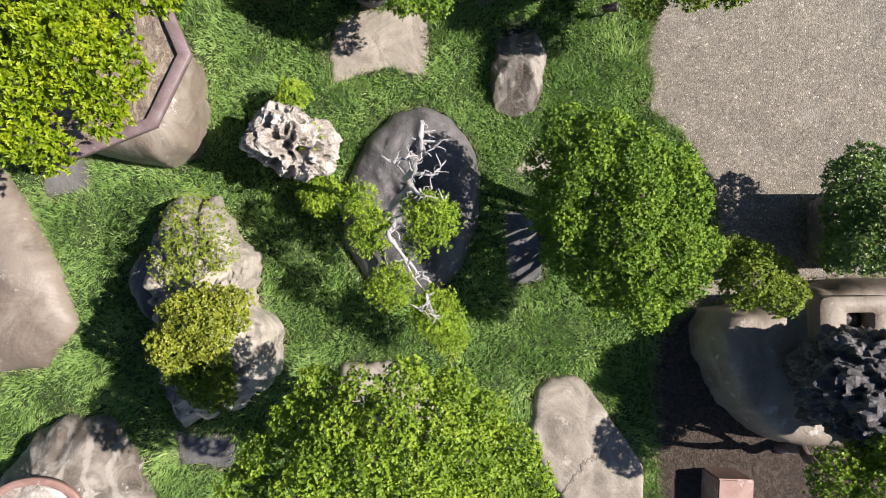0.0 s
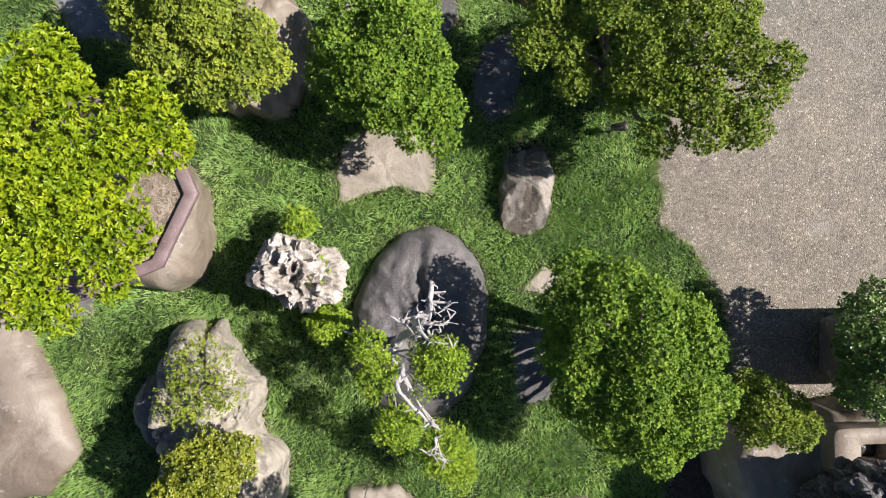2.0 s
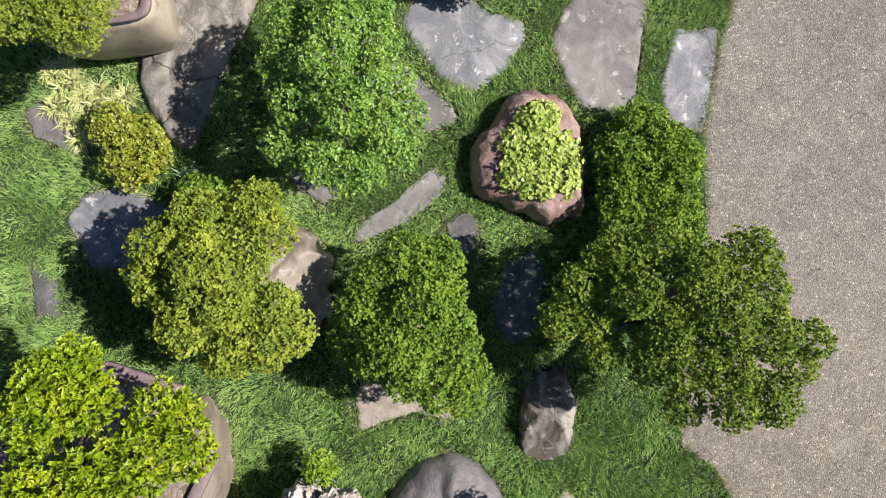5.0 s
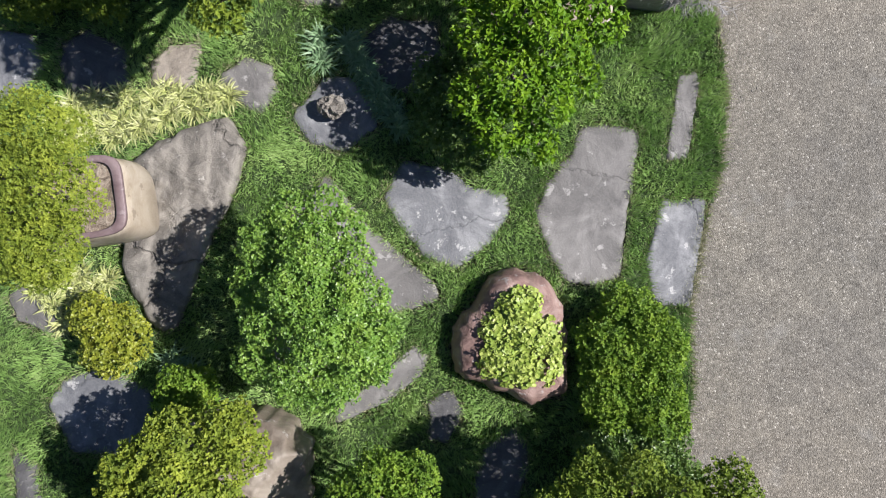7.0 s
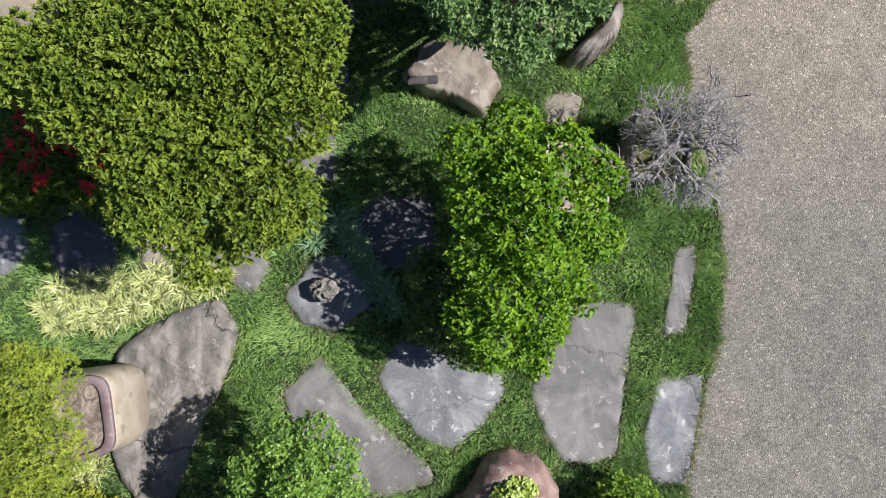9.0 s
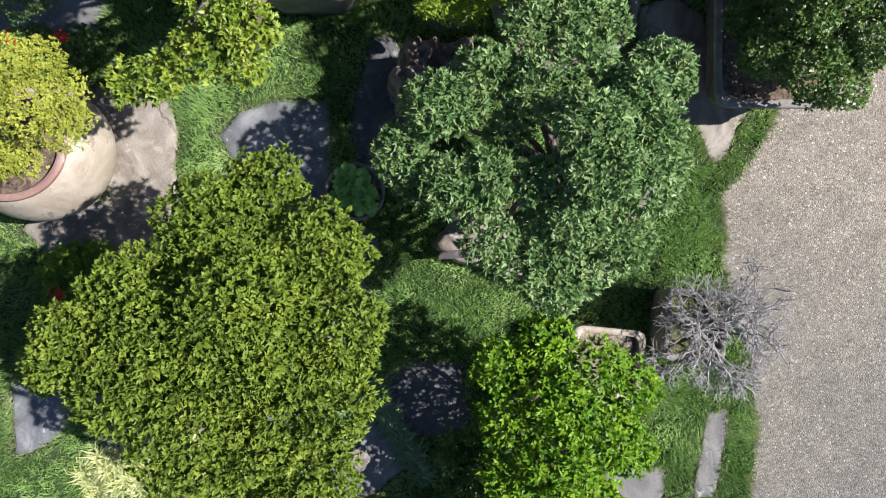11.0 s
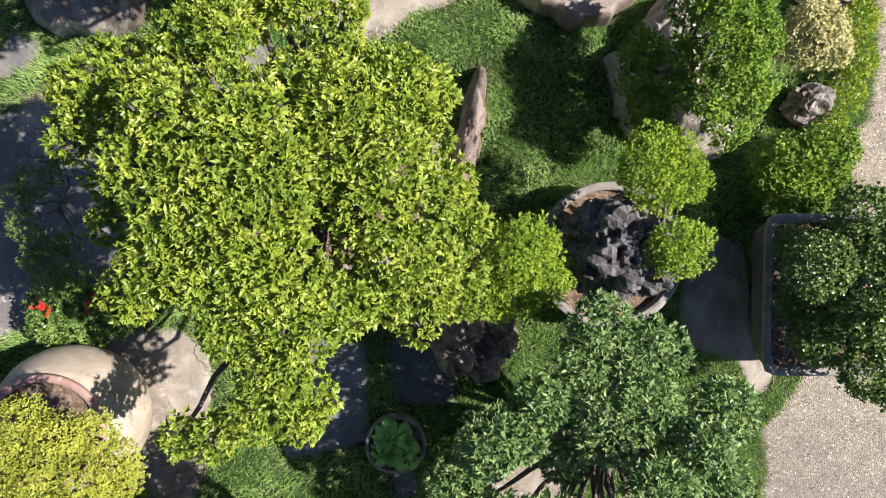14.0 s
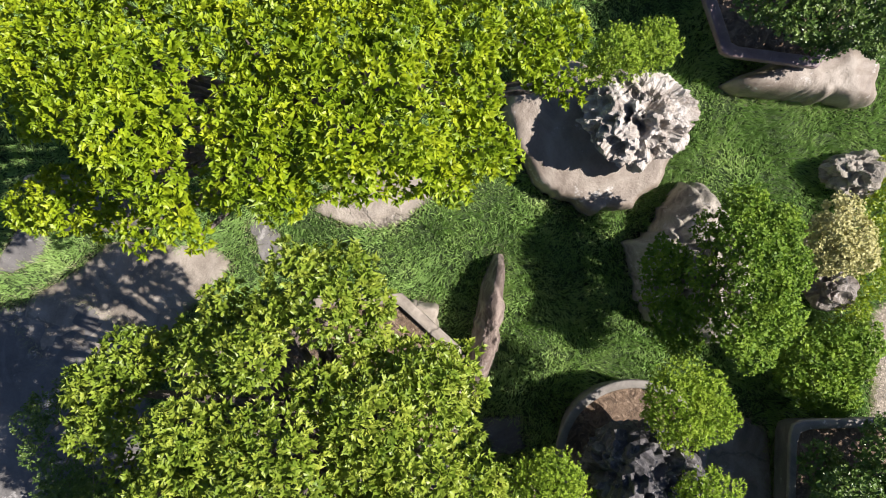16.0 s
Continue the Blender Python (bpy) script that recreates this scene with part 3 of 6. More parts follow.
def pot(at, top, rx, ry, mat, rim_mat, label, turn=0.0, corners=0, square=2.0, rim=0.06, lip=0.03, taper=0.75, bulge=0.0, base=0.0, name="plant_pot", soil=0.07, filling="soil"):
    """A pot with a wall of some thickness, a proud rim and a bed of soil."""
    n = 64
    ob = thing(name, (at[0], at[1], base), label, "pot" if name == "plant_pot" else "stone block")
    ob.rotation_euler = (0, 0, radians(turn))
    h = top - base

    def ring(k, z):
        return [(x * k, y * k, z) for x, y in plan_shape(rx, ry, corners, n, square)]
    secs = [ring(taper * 0.9, 0.0)]
    for s in range(9):
        t = s / 8
        k = taper + (1 - taper) * t + bulge * math.sin(math.pi * t)
        secs.append(ring(k * 0.985, 0.01 + (h - rim - 0.01) * t))
    inner = 1 - rim / min(rx, ry)
    secs.append(ring(inner, h - rim))
    v, f = shell(secs)
    part("body", mesh_from("body", v, f, M[mat], corners == 0), ob)
    e = 0.008
    secs = [ring(1.0 + lip * 0.2, h - rim), ring(1.0 + lip, h - rim * 0.8), ring(1.0 + lip, h - e), ring(1.0 + lip - 0.012, h), ring(inner + 0.012, h), ring(inner, h - e), ring(inner, h - soil - 0.06)]
    v, f = shell(secs)
    part("rim", mesh_from("rim", v, f, M[rim_mat]), ob, "rim of " + rim_mat.replace("_", " "))
    v, f = [], []
    rings = 8
    for k in range(rings + 1):
        t = max(0.01, 1 - k / rings)
        for x, y in plan_shape(rx * inner * 0.995, ry * inner * 0.995, corners, n, square):
            v.append((x * t, y * t, h - soil + 0.04 * (1 - t * t) + 0.018 * wobble((x * t, y * t, 0), 6)))
    for k in range(rings):
        for i in range(n):
            j = (i + 1) % n
            f.append((k * n + i, k * n + j, (k + 1) * n + j, (k + 1) * n + i))
    part("soil", mesh_from("soil", v, f, M[filling], True), ob, {"soil": "dry brown potting soil", "gravel": "pale gravel top dressing", "white_rock": "white stone chips", "dry_soil": "dry pale soil with straw", "moss_soil": "mossy olive soil"}.get(filling, "dark hollow bed"))
    if base < 0.1:
        ca, sa_ = math.cos(radians(turn)), math.sin(radians(turn))
        stone_plans.append(np.array([(at[0] + 0.8 * (x * ca - y * sa_), at[1] + 0.8 * (x * sa_ + y * ca)) for x, y in plan_shape(rx, ry, corners, 16, square)]))
    return ob


def inside(poly, p):
    """Which of the points p lie in the polygon."""
    x, y = p[:, 0], p[:, 1]
    hit = np.zeros(len(p), bool)
    for (x0, y0), (x1, y1) in zip(poly, np.roll(poly, -1, 0)):
        cross = (y0 > y) != (y1 > y)
        with np.errstate(divide="ignore", invalid="ignore"):
            hit ^= cross & (x < (x1 - x0) * (y - y0) / (y1 - y0) + x0)
    return hit


def tuft_field(name, at, count, length, width, spread, mat, label, category, seed, flow=0.45, close=0.022):
    """Many tufts of single blades, combed this way and that over the plot."""
    rng = np.random.default_rng(seed)
    x, y = at[:, 0], at[:, 1]
    comb = np.column_stack([np.sin(3.1 * x + 2.3 * y) + np.sin(7.3 * y - 4.2 * x + 1), np.sin(4.3 * y - 2.3 * x + 2) + np.sin(6.9 * x + 4.7 * y)]) * flow * 0.5
    comb = comb + rng.normal(0, 0.25, comb.shape)
    m = len(at) * count
    off = rng.normal(0, 1, (m, 2))
    base = np.repeat(at, count, 0) + np.column_stack([off * close, np.zeros(m)])
    way = np.column_stack([np.repeat(comb, count, 0) + off * spread, np.ones(m)])
    way /= np.linalg.norm(way, axis=1, keepdims=True)
    a = rng.uniform(0, 2 * np.pi, m)
    side = np.column_stack([np.cos(a), np.sin(a), np.zeros(m)]) * (0.5 * width * rng.uniform(0.7, 1.3, (m, 1)))
    tip = base + way * (length * rng.uniform(0.55, 1.25, (m, 1)))
    v = np.stack([base + side, base - side, tip], 1).reshape(-1, 3)
    ob = new(name, mesh_from(name, v, np.arange(3 * m).reshape(-1, 3), M[mat]))
    return tagged(ob, label, category, "", "stuff")


def clump_of(at, count, length, width, lean, mat, name, label, seed, droop=0.4):
    """One clump of arching grass-like leaves."""
    rng = np.random.default_rng(seed)
    spots = np.column_stack([rng.normal(0, 0.03, count), rng.normal(0, 0.03, count), np.zeros(count)])
    up = np.tile([0.0, 0, 1], (count, 1)) + rng.normal(size=(count, 3)) * [0.15, 0.15, 0]
    up /= np.linalg.norm(up, axis=1, keepdims=True)
    v, f = blades(rng, spots, up, 1, length, width, lean, droop)
    ob = new(name, mesh_from(name, v, f, M[mat]))
    ob.location = at
    return tagged(ob, label, "grass clump", name.replace("_", " ") + "s")


def block(size, bevel=0.01, taper=1.0):
    """A bevelled block standing on its origin."""
    bm = bmesh.new()
    bmesh.ops.create_cube(bm, size=1.0)
    for p in bm.verts:
        k = taper if p.co.z > 0 else 1.0
        p.co = Vector((p.co.x * size[0] * k, p.co.y * size[1] * k, (p.co.z + 0.5) * size[2]))
    bmesh.ops.bevel(bm, geom=bm.edges[:], offset=bevel, segments=2, affect="EDGES")
    return bm


def bm_mesh(name, bm, mat):
    me = bpy.data.meshes.new(name)
    bm.to_mesh(me)
    bm.free()
    me.materials.append(M[mat])
    return me


# ---- ground ----
GRAVEL_EDGE = [(2.56, -2.71), (2.53, -2.04), (2.51, -1.10), (2.89, -0.58), (3.32, 0.09), (3.24, 0.77), (2.88, 1.44), (2.46, 1.74), (2.51, 2.17), (2.41, 2.31), (2.59, 3.05), (2.60, 3.30), (2.83, 4.50), (2.81, 5.31), (2.80, 5.42), (2.99, 6.26), (3.12, 6.70), (3.22, 7.01), (3.30, 7.88), (3.24, 8.71), (3.04, 9.21), (3.03, 9.40), (2.88, 9.89), (2.93, 10.07), (2.87, 10.48), (2.87, 10.63), (3.09, 10.86), (3.44, 11.39), (3.54, 11.71), (3.85, 12.68), (3.85, 12.83), (3.88, 13.47), (3.77, 13.69), (3.85, 14.05), (4.02, 14.14), (4.10, 14.86), (4.11, 15.58), (4.37, 17.42)]

bm = bmesh.new()
bmesh.ops.create_grid(bm, x_segments=8, y_segments=8, size=400)
me = bpy.data.meshes.new("ground")
bm.to_mesh(me)
bm.free()
me.materials.append(M["earth"])
tagged(new("ground", me), "dark damp garden earth under the lawn", "ground", "", "structure")
v, f = [], []
rows = [(GRAVEL_EDGE[0][0] + 0.3, -60.0), (GRAVEL_EDGE[0][0], -6.0)] + GRAVEL_EDGE + [(GRAVEL_EDGE[-1][0] + 0.5, 24.0), (GRAVEL_EDGE[-1][0] + 2, 80.0)]
for x, y in rows:
    v += [(x, y, 0.006), (x + 1.5, y, 0.014), (x + 6, y, 0.014), (90.0, y, 0.012)]
for i in range(len(rows) - 1):
    for k in range(3):
        f.append((i * 4 + k, i * 4 + k + 1, i * 4 + k + 5, i * 4 + k + 4))
tagged(new("gravel_yard", mesh_from("gravel_yard", v, f, M["gravel"])), "pale grey crushed gravel yard beside the garden", "gravel", "", "structure")


# ---- things ----

# stepping stones, from the near end of the garden to the far one
stepping_stone([(-1.23, 2.67), (-0.91, 2.85), (-0.17, 2.95), (-0.14, 2.59), (-0.16, 2.10), (-0.40, 2.14), (-0.66, 2.18), (-0.92, 2.13), (-1.24, 1.99), (-1.30, 2.31)], "beige_stone", "broad beige stepping stone with a hollowed front edge", seed=1.7)
stepping_stone([(-4.50, 1.21), (-3.90, 1.14), (-3.91, 0.78), (-4.35, 0.72)], "grey", seed=3.4)
stepping_stone([(0.80, 1.00), (1.10, 1.28), (1.33, 1.13), (1.23, 0.93)], "beige_stone", seed=5.1)
stepping_stone([(1.04, -1.59), (1.17, -1.39), (1.54, -1.37), (1.71, -1.54), (1.94, -1.88), (2.11, -2.12), (2.31, -2.39), (2.33, -2.95), (1.39, -2.91), (1.06, -2.31), (0.97, -1.98)], "beige_stone", "large rough beige flagstone lying in the lawn", top=0.12, seed=6.8)
stepping_stone([(-1.22, -1.38), (-1.15, -1.17), (-0.59, -1.17), (-0.30, -1.42), (-0.11, -1.68), (-0.15, -2.12), (-1.16, -2.08)], "beige_stone", "rough beige flagstone at the foot of a tree", top=0.14, seed=8.5)
# the shade under the tree is put into this stone's dark colour
stepping_stone([(0.69, 0.54), (1.09, 0.57), (1.18, -0.28), (0.75, -0.31)], "dark_stone", "mossy stepping stone with tree shade in its dark colour", seed=10.2)
# shaded slab, with the shade carried by the dark material
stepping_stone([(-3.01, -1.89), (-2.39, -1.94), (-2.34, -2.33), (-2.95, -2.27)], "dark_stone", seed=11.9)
stepping_stone([(-4.42, 4.39), (-4.24, 4.64), (-3.82, 4.77), (-3.25, 4.50), (-3.34, 3.78), (-4.12, 3.83)], "blue_stone", seed=13.6)
stepping_stone([(-4.77, 3.89), (-4.50, 3.73), (-4.44, 3.31), (-4.71, 3.31)], "dark_stone", seed=15.3)
stepping_stone([(-4.87, 5.55), (-4.61, 5.74), (-4.43, 5.56), (-4.20, 5.19), (-4.28, 5.08), (-4.73, 5.28)], "grey", seed=17.0)
stepping_stone([(-1.32, 4.15), (-1.19, 4.35), (-0.81, 4.63), (-0.39, 4.99), (-0.22, 4.86), (-0.28, 4.64), (-0.81, 4.28), (-1.25, 4.11)], "grey", seed=18.7)
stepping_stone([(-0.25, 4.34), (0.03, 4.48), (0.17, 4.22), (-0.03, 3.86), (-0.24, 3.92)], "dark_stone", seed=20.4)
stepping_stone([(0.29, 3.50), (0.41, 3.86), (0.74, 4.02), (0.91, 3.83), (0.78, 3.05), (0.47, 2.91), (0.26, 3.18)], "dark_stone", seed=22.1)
stepping_stone([(-2.04, 4.91), (-1.82, 5.05), (-1.43, 4.64), (-1.63, 4.55), (-1.91, 4.68)], "grey", seed=23.8)
stepping_stone([(-1.36, 6.94), (-1.16, 6.65), (-0.93, 6.34), (-0.55, 6.02), (-0.11, 5.64), (-0.10, 5.47), (-0.68, 5.32), (-1.00, 5.39), (-1.44, 5.84), (-1.72, 6.22), (-1.81, 6.53)], "grey", "long triangular grey flagstone with pale lichen", seed=25.5)
stepping_stone([(-0.76, 6.64), (-0.55, 7.10), (-0.17, 7.03), (0.34, 6.77), (0.71, 6.71), (0.71, 6.42), (0.41, 6.07), (0.08, 5.82), (-0.30, 6.00)], "blue_stone", "blue-grey flagstone with a pale worn face", seed=27.2)
stepping_stone([(1.12, 6.82), (1.42, 7.19), (1.53, 7.48), (1.79, 7.54), (2.23, 7.48), (2.24, 7.28), (2.09, 6.44), (2.00, 5.72), (1.70, 5.63), (1.37, 5.66), (1.12, 6.05), (1.00, 6.45)], "grey", "large cracked grey flagstone with a swirled face", seed=28.9)
stepping_stone([(2.72, 8.12), (2.94, 8.16), (2.97, 8.00), (2.82, 7.10), (2.54, 7.08), (2.63, 7.67)], "grey", "narrow grey flagstone framed by grass", seed=30.6)
stepping_stone([(2.49, 6.63), (3.03, 6.67), (2.99, 6.30), (2.81, 5.36), (2.36, 5.44), (2.28, 5.92)], "blue_stone", "long blue-grey flagstone beside the gravel", seed=32.3)
stepping_stone([(-1.66, 7.74), (-1.44, 8.03), (-1.13, 8.07), (-0.87, 7.74), (-0.80, 7.45), (-1.19, 7.15), (-1.57, 7.28), (-1.80, 7.55)], "blue_stone", "blue-grey stepping stone with a small ornament on it", seed=34.0)
# dark material in place of the shade that falls on this stone
stepping_stone([(-1.01, 8.45), (-0.68, 8.76), (-0.13, 8.71), (0.03, 7.87), (-0.42, 7.84), (-0.81, 7.97), (-1.01, 8.22)], "dark_stone", "stepping stone with the shade of a tree in its dark colour", seed=35.7)
stepping_stone([(-2.60, 8.06), (-2.33, 8.24), (-2.00, 8.18), (-1.94, 7.87), (-2.08, 7.60), (-2.26, 7.63), (-2.56, 7.79)], "grey", seed=37.4)
stepping_stone([(-3.35, 8.18), (-3.15, 8.39), (-2.80, 8.43), (-2.85, 7.93), (-3.14, 7.81), (-3.38, 7.91)], "beige_stone", seed=39.1)
stepping_stone([(-4.34, 8.39), (-4.03, 8.54), (-3.64, 8.31), (-3.57, 7.92), (-3.95, 7.73), (-4.33, 7.89)], "dark_stone", seed=40.8)
stepping_stone([(-5.19, 8.53), (-4.64, 8.49), (-4.53, 8.10), (-4.73, 7.84), (-5.17, 7.67)], "blue_stone", seed=42.5)
stepping_stone([(1.18, 9.87), (1.43, 9.95), (1.65, 9.86), (1.57, 9.52), (1.23, 9.57)], "beige_stone", seed=44.2)
stepping_stone([(-1.83, 9.61), (-1.21, 9.69), (-1.18, 9.16), (-1.21, 8.85), (-1.77, 8.93)], "grey", seed=45.9)
stepping_stone([(-2.86, 11.31), (-2.64, 11.56), (-2.14, 11.70), (-1.62, 11.70), (-1.60, 10.55), (-2.14, 10.41), (-2.51, 10.35), (-2.65, 10.86)], "blue_stone", "broad blue-grey flagstone in the shade", seed=47.6)
stepping_stone([(-5.08, 10.24), (-4.84, 10.55), (-3.59, 10.62), (-3.40, 10.31), (-3.53, 9.92), (-3.85, 9.76), (-4.65, 9.85)], "beige_stone", "broad pale flagstone beside a clay pot", seed=49.3)
stepping_stone([(-4.51, 11.71), (-4.21, 11.89), (-3.66, 11.84), (-3.39, 11.65), (-3.29, 11.34), (-3.33, 10.90), (-3.27, 10.65), (-3.48, 10.25), (-3.99, 10.40), (-4.22, 10.91), (-4.46, 11.34)], "beige_stone", "cracked pale flagstone against a clay pot", top=0.06, seed=51.0)
stepping_stone([(-1.13, 12.42), (-0.85, 12.40), (-0.62, 11.44), (-0.62, 10.92), (-1.32, 10.98), (-1.40, 11.44)], "dark_stone", "dark flagstone at the foot of a stump", seed=52.7)
stepping_stone([(1.91, 12.79), (2.32, 12.91), (2.68, 12.67), (2.75, 11.75), (3.22, 11.66), (3.07, 11.38), (2.94, 11.05), (2.74, 10.97), (2.59, 11.39), (1.91, 11.61)], "beige_stone", "long pale flagstone beside a trough", seed=54.4)
stepping_stone([(-1.37, 10.35), (-1.09, 10.22), (-1.02, 10.00), (-1.31, 9.85)], "dark_stone", seed=56.1)
stepping_stone([(-6.33, 13.82), (-5.74, 14.15), (-5.14, 14.32), (-4.70, 14.23), (-4.32, 14.01), (-4.04, 12.97), (-4.31, 11.99), (-4.91, 12.09), (-5.40, 11.82), (-6.42, 11.52)], "grey", "very large grey flagstone in a paved clearing", seed=57.8)
stepping_stone([(-5.47, 14.10), (-5.23, 14.33), (-4.82, 14.57), (-4.46, 14.86), (-4.17, 14.86), (-3.35, 14.80), (-3.17, 14.66), (-3.23, 14.49), (-3.55, 14.22), (-3.98, 13.78), (-4.99, 13.37)], "beige_stone", "large flagstone half in the shade", seed=59.5)
stepping_stone([(-3.01, 15.05), (-2.88, 15.12), (-2.63, 14.84), (-2.66, 14.58), (-2.84, 14.58)], "grey", seed=61.2)
stepping_stone([(-2.36, 15.18), (-2.18, 15.38), (-1.93, 15.61), (-1.39, 15.66), (-0.78, 15.53), (-0.56, 15.41), (-1.10, 15.25), (-1.33, 15.04), (-1.64, 14.97), (-2.00, 15.02)], "beige_stone", "pale flagstone under the edge of a crown", seed=62.9)
stepping_stone([(-5.62, 14.72), (-5.32, 15.07), (-5.03, 14.92), (-5.15, 14.70), (-5.46, 14.53), (-5.62, 14.56)], "grey", seed=64.6)
stepping_stone([(-0.56, 12.91), (-0.11, 12.91), (-0.03, 12.52), (-0.44, 12.50)], "dark_stone", seed=66.3)

# boulders
boulder([(0.57, 2.11), (0.66, 2.57), (0.84, 2.74), (1.06, 2.75), (1.17, 2.44), (1.16, 1.99), (1.08, 1.72), (0.85, 1.65), (0.62, 1.71)], 0.40, "brown_rock", "upright brown boulder with white quartz bands", seed=68.0, flat=4.5, rough=0.02, crag=0.03, facets=7)
boulder([(-1.10, 0.89), (-0.88, 1.33), (-0.56, 1.68), (-0.24, 1.76), (0.09, 1.63), (0.35, 1.32), (0.44, 0.94), (0.40, 0.42), (0.21, -0.09), (-0.07, -0.42), (-0.52, -0.42), (-0.89, -0.22), (-1.14, 0.19)], 0.42, "black_rock", "large smooth black boulder under a juniper", seed=69.7, flat=2.6, rough=0.06, ridge=0.06, crag=0.06, scale=1.6, split=0.06, ragged=0.012)
boulder([(-3.23, -0.10), (-3.15, 0.21), (-3.06, 0.69), (-2.52, 0.72), (-2.28, 0.38), (-2.07, 0.08), (-2.03, -0.51), (-1.78, -0.75), (-1.79, -1.17), (-2.17, -1.61), (-2.83, -1.82), (-2.98, -1.70), (-3.07, -1.08), (-3.23, -0.50)], 0.78, "lime_rock", "pale jagged limestone outcrop with planted pockets", seed=71.4, flat=3.5, rough=0.16, ridge=0.12, ragged=0.07, crag=0.22)
boulder([(-3.45, -0.10), (-3.31, 0.18), (-3.04, 0.21), (-2.98, -0.60), (-3.22, -0.66), (-3.41, -0.35)], 0.40, "dark_stone", "dark rounded rock beside the limestone outcrop", seed=73.1)
boulder([(-5.57, 0.84), (-5.16, 1.26), (-4.79, 1.02), (-4.55, 0.65), (-4.23, -0.03), (-4.01, -0.69), (-4.36, -1.14), (-4.94, -1.20), (-5.58, -1.04)], 0.30, "smooth_tan", "broad smooth tan boulder with pale streaks", seed=74.8, flat=3.0, rough=0.03, scale=1.6, ragged=0.012)
boulder([(-4.92, -2.50), (-4.74, -2.20), (-4.45, -1.85), (-4.10, -1.65), (-3.69, -1.71), (-3.44, -2.00), (-3.23, -2.63), (-3.28, -3.05), (-4.81, -2.99)], 0.66, "brown_rock", "rounded brown boulder with quartz streaks", seed=76.5, flat=1.5, crag=0.04)
boulder([(-4.01, 1.72), (-3.54, 2.44), (-2.89, 2.46), (-2.67, 2.15), (-2.60, 1.60), (-2.71, 1.18), (-3.02, 1.04), (-3.55, 1.13), (-3.95, 1.23)], 0.76, "tan_rock", "rounded tan boulder that carries a purple clay tray", seed=78.2, flat=6, rough=0.03, ragged=0.012)
boulder([(-0.45, 10.08), (-0.15, 10.45), (0.43, 10.49), (0.69, 9.96), (0.44, 9.64), (0.04, 9.81), (-0.40, 10.00)], 0.32, "tan_rock", "smooth tan boulder with a dark plate", seed=79.9, flat=14, rough=0.015, crag=0.01)
boulder([(1.39, 10.23), (1.57, 10.44), (1.86, 10.56), (1.98, 10.98), (2.08, 10.92), (2.02, 10.46), (1.63, 10.21)], 0.50, "brown_rock", "brown leaning rock in the lawn", seed=81.6)
boulder([(-3.61, 6.96), (-3.39, 7.19), (-3.03, 7.38), (-2.48, 7.56), (-2.27, 7.24), (-2.34, 6.86), (-2.58, 6.37), (-2.76, 5.87), (-3.01, 5.20), (-3.23, 5.14), (-3.53, 5.57), (-3.63, 6.01)], 0.17, "layer_rock", "broad wave-worn grey rock slab with cracks", seed=83.3, flat=12, rough=0.05, scale=2.4, ridge=0.03, crag=0.05)
boulder([(0.01, 5.00), (0.15, 5.37), (0.46, 5.76), (0.78, 5.87), (1.11, 5.75), (1.30, 5.43), (1.33, 4.43), (0.95, 4.30), (0.45, 4.49), (0.07, 4.68)], 0.42, "red_rock", "hollow reddish rock planted with succulents", seed=85.0, flat=7, rough=0.04, crag=0.04)
boulder([(-0.91, 11.75), (-0.71, 12.19), (-0.03, 12.18), (0.01, 11.81), (-0.26, 11.46), (-0.64, 11.41), (-0.88, 11.50)], 1.18, "wood", "dark weathered stump rising from the lawn", seed=86.7, flat=5.0, rough=0.16, ridge=0.12, crag=0.2, ragged=0.06, name='tree_stump')
boulder([(1.01, 14.81), (1.24, 14.96), (1.62, 15.42), (1.91, 15.34), (2.07, 14.98), (2.34, 14.68), (2.37, 13.77), (1.87, 13.71), (1.31, 13.90), (1.07, 14.44)], 0.77, "lime_rock", "tan rock outcrop that carries a trained tree", seed=88.4, flat=3, rough=0.2, ridge=0.12, crag=0.2, ragged=0.06)
boulder([(-0.26, 16.47), (-0.31, 16.18), (-0.17, 15.78), (0.13, 15.34), (0.57, 15.13), (1.04, 15.16), (1.37, 15.49), (1.55, 15.95), (1.33, 16.47), (0.39, 16.72)], 0.37, "tan_rock", "flat-topped brown rock under a white scholar rock", seed=90.1, flat=30, rough=0.012, crag=0.012, ragged=0.03)
boulder([(2.00, 16.48), (2.88, 16.83), (3.38, 16.86), (3.68, 16.71), (3.68, 16.23), (3.09, 16.29), (2.16, 16.39)], 0.43, "tan_rock", "weathered brown rock that carries a clay tray", seed=91.8, flat=6)
boulder([(-5.27, 15.56), (-3.91, 15.58), (-3.98, 15.09), (-4.34, 14.96), (-4.83, 14.98), (-5.16, 15.22)], 0.38, "brown_rock", "brown boulder in the shade of a large tree", seed=93.5, flat=4)
boulder([(2.50, -0.97), (2.88, -0.61), (3.30, -0.61), (3.68, -0.99), (4.60, -1.90), (5.60, -2.30), (5.60, -3.60), (4.00, -3.70), (2.60, -3.60), (2.50, -2.60), (2.46, -1.63)], 0.04, "mulch", "bed of dark brown leaf mulch beside a beige rock", seed=95.2, flat=20, rough=0.02, crag=0.02, name='mulch_bed')
boulder([(2.89, -0.84), (2.98, -0.59), (3.84, -0.53), (4.17, -0.35), (4.77, -0.29), (5.85, -0.29), (5.82, -2.24), (3.95, -2.18), (3.42, -1.95), (3.11, -1.56), (2.92, -1.15)], 0.74, "tan_rock", "large flat-topped beige rock with a square hollow", seed=96.9, flat=16, rough=0.03)
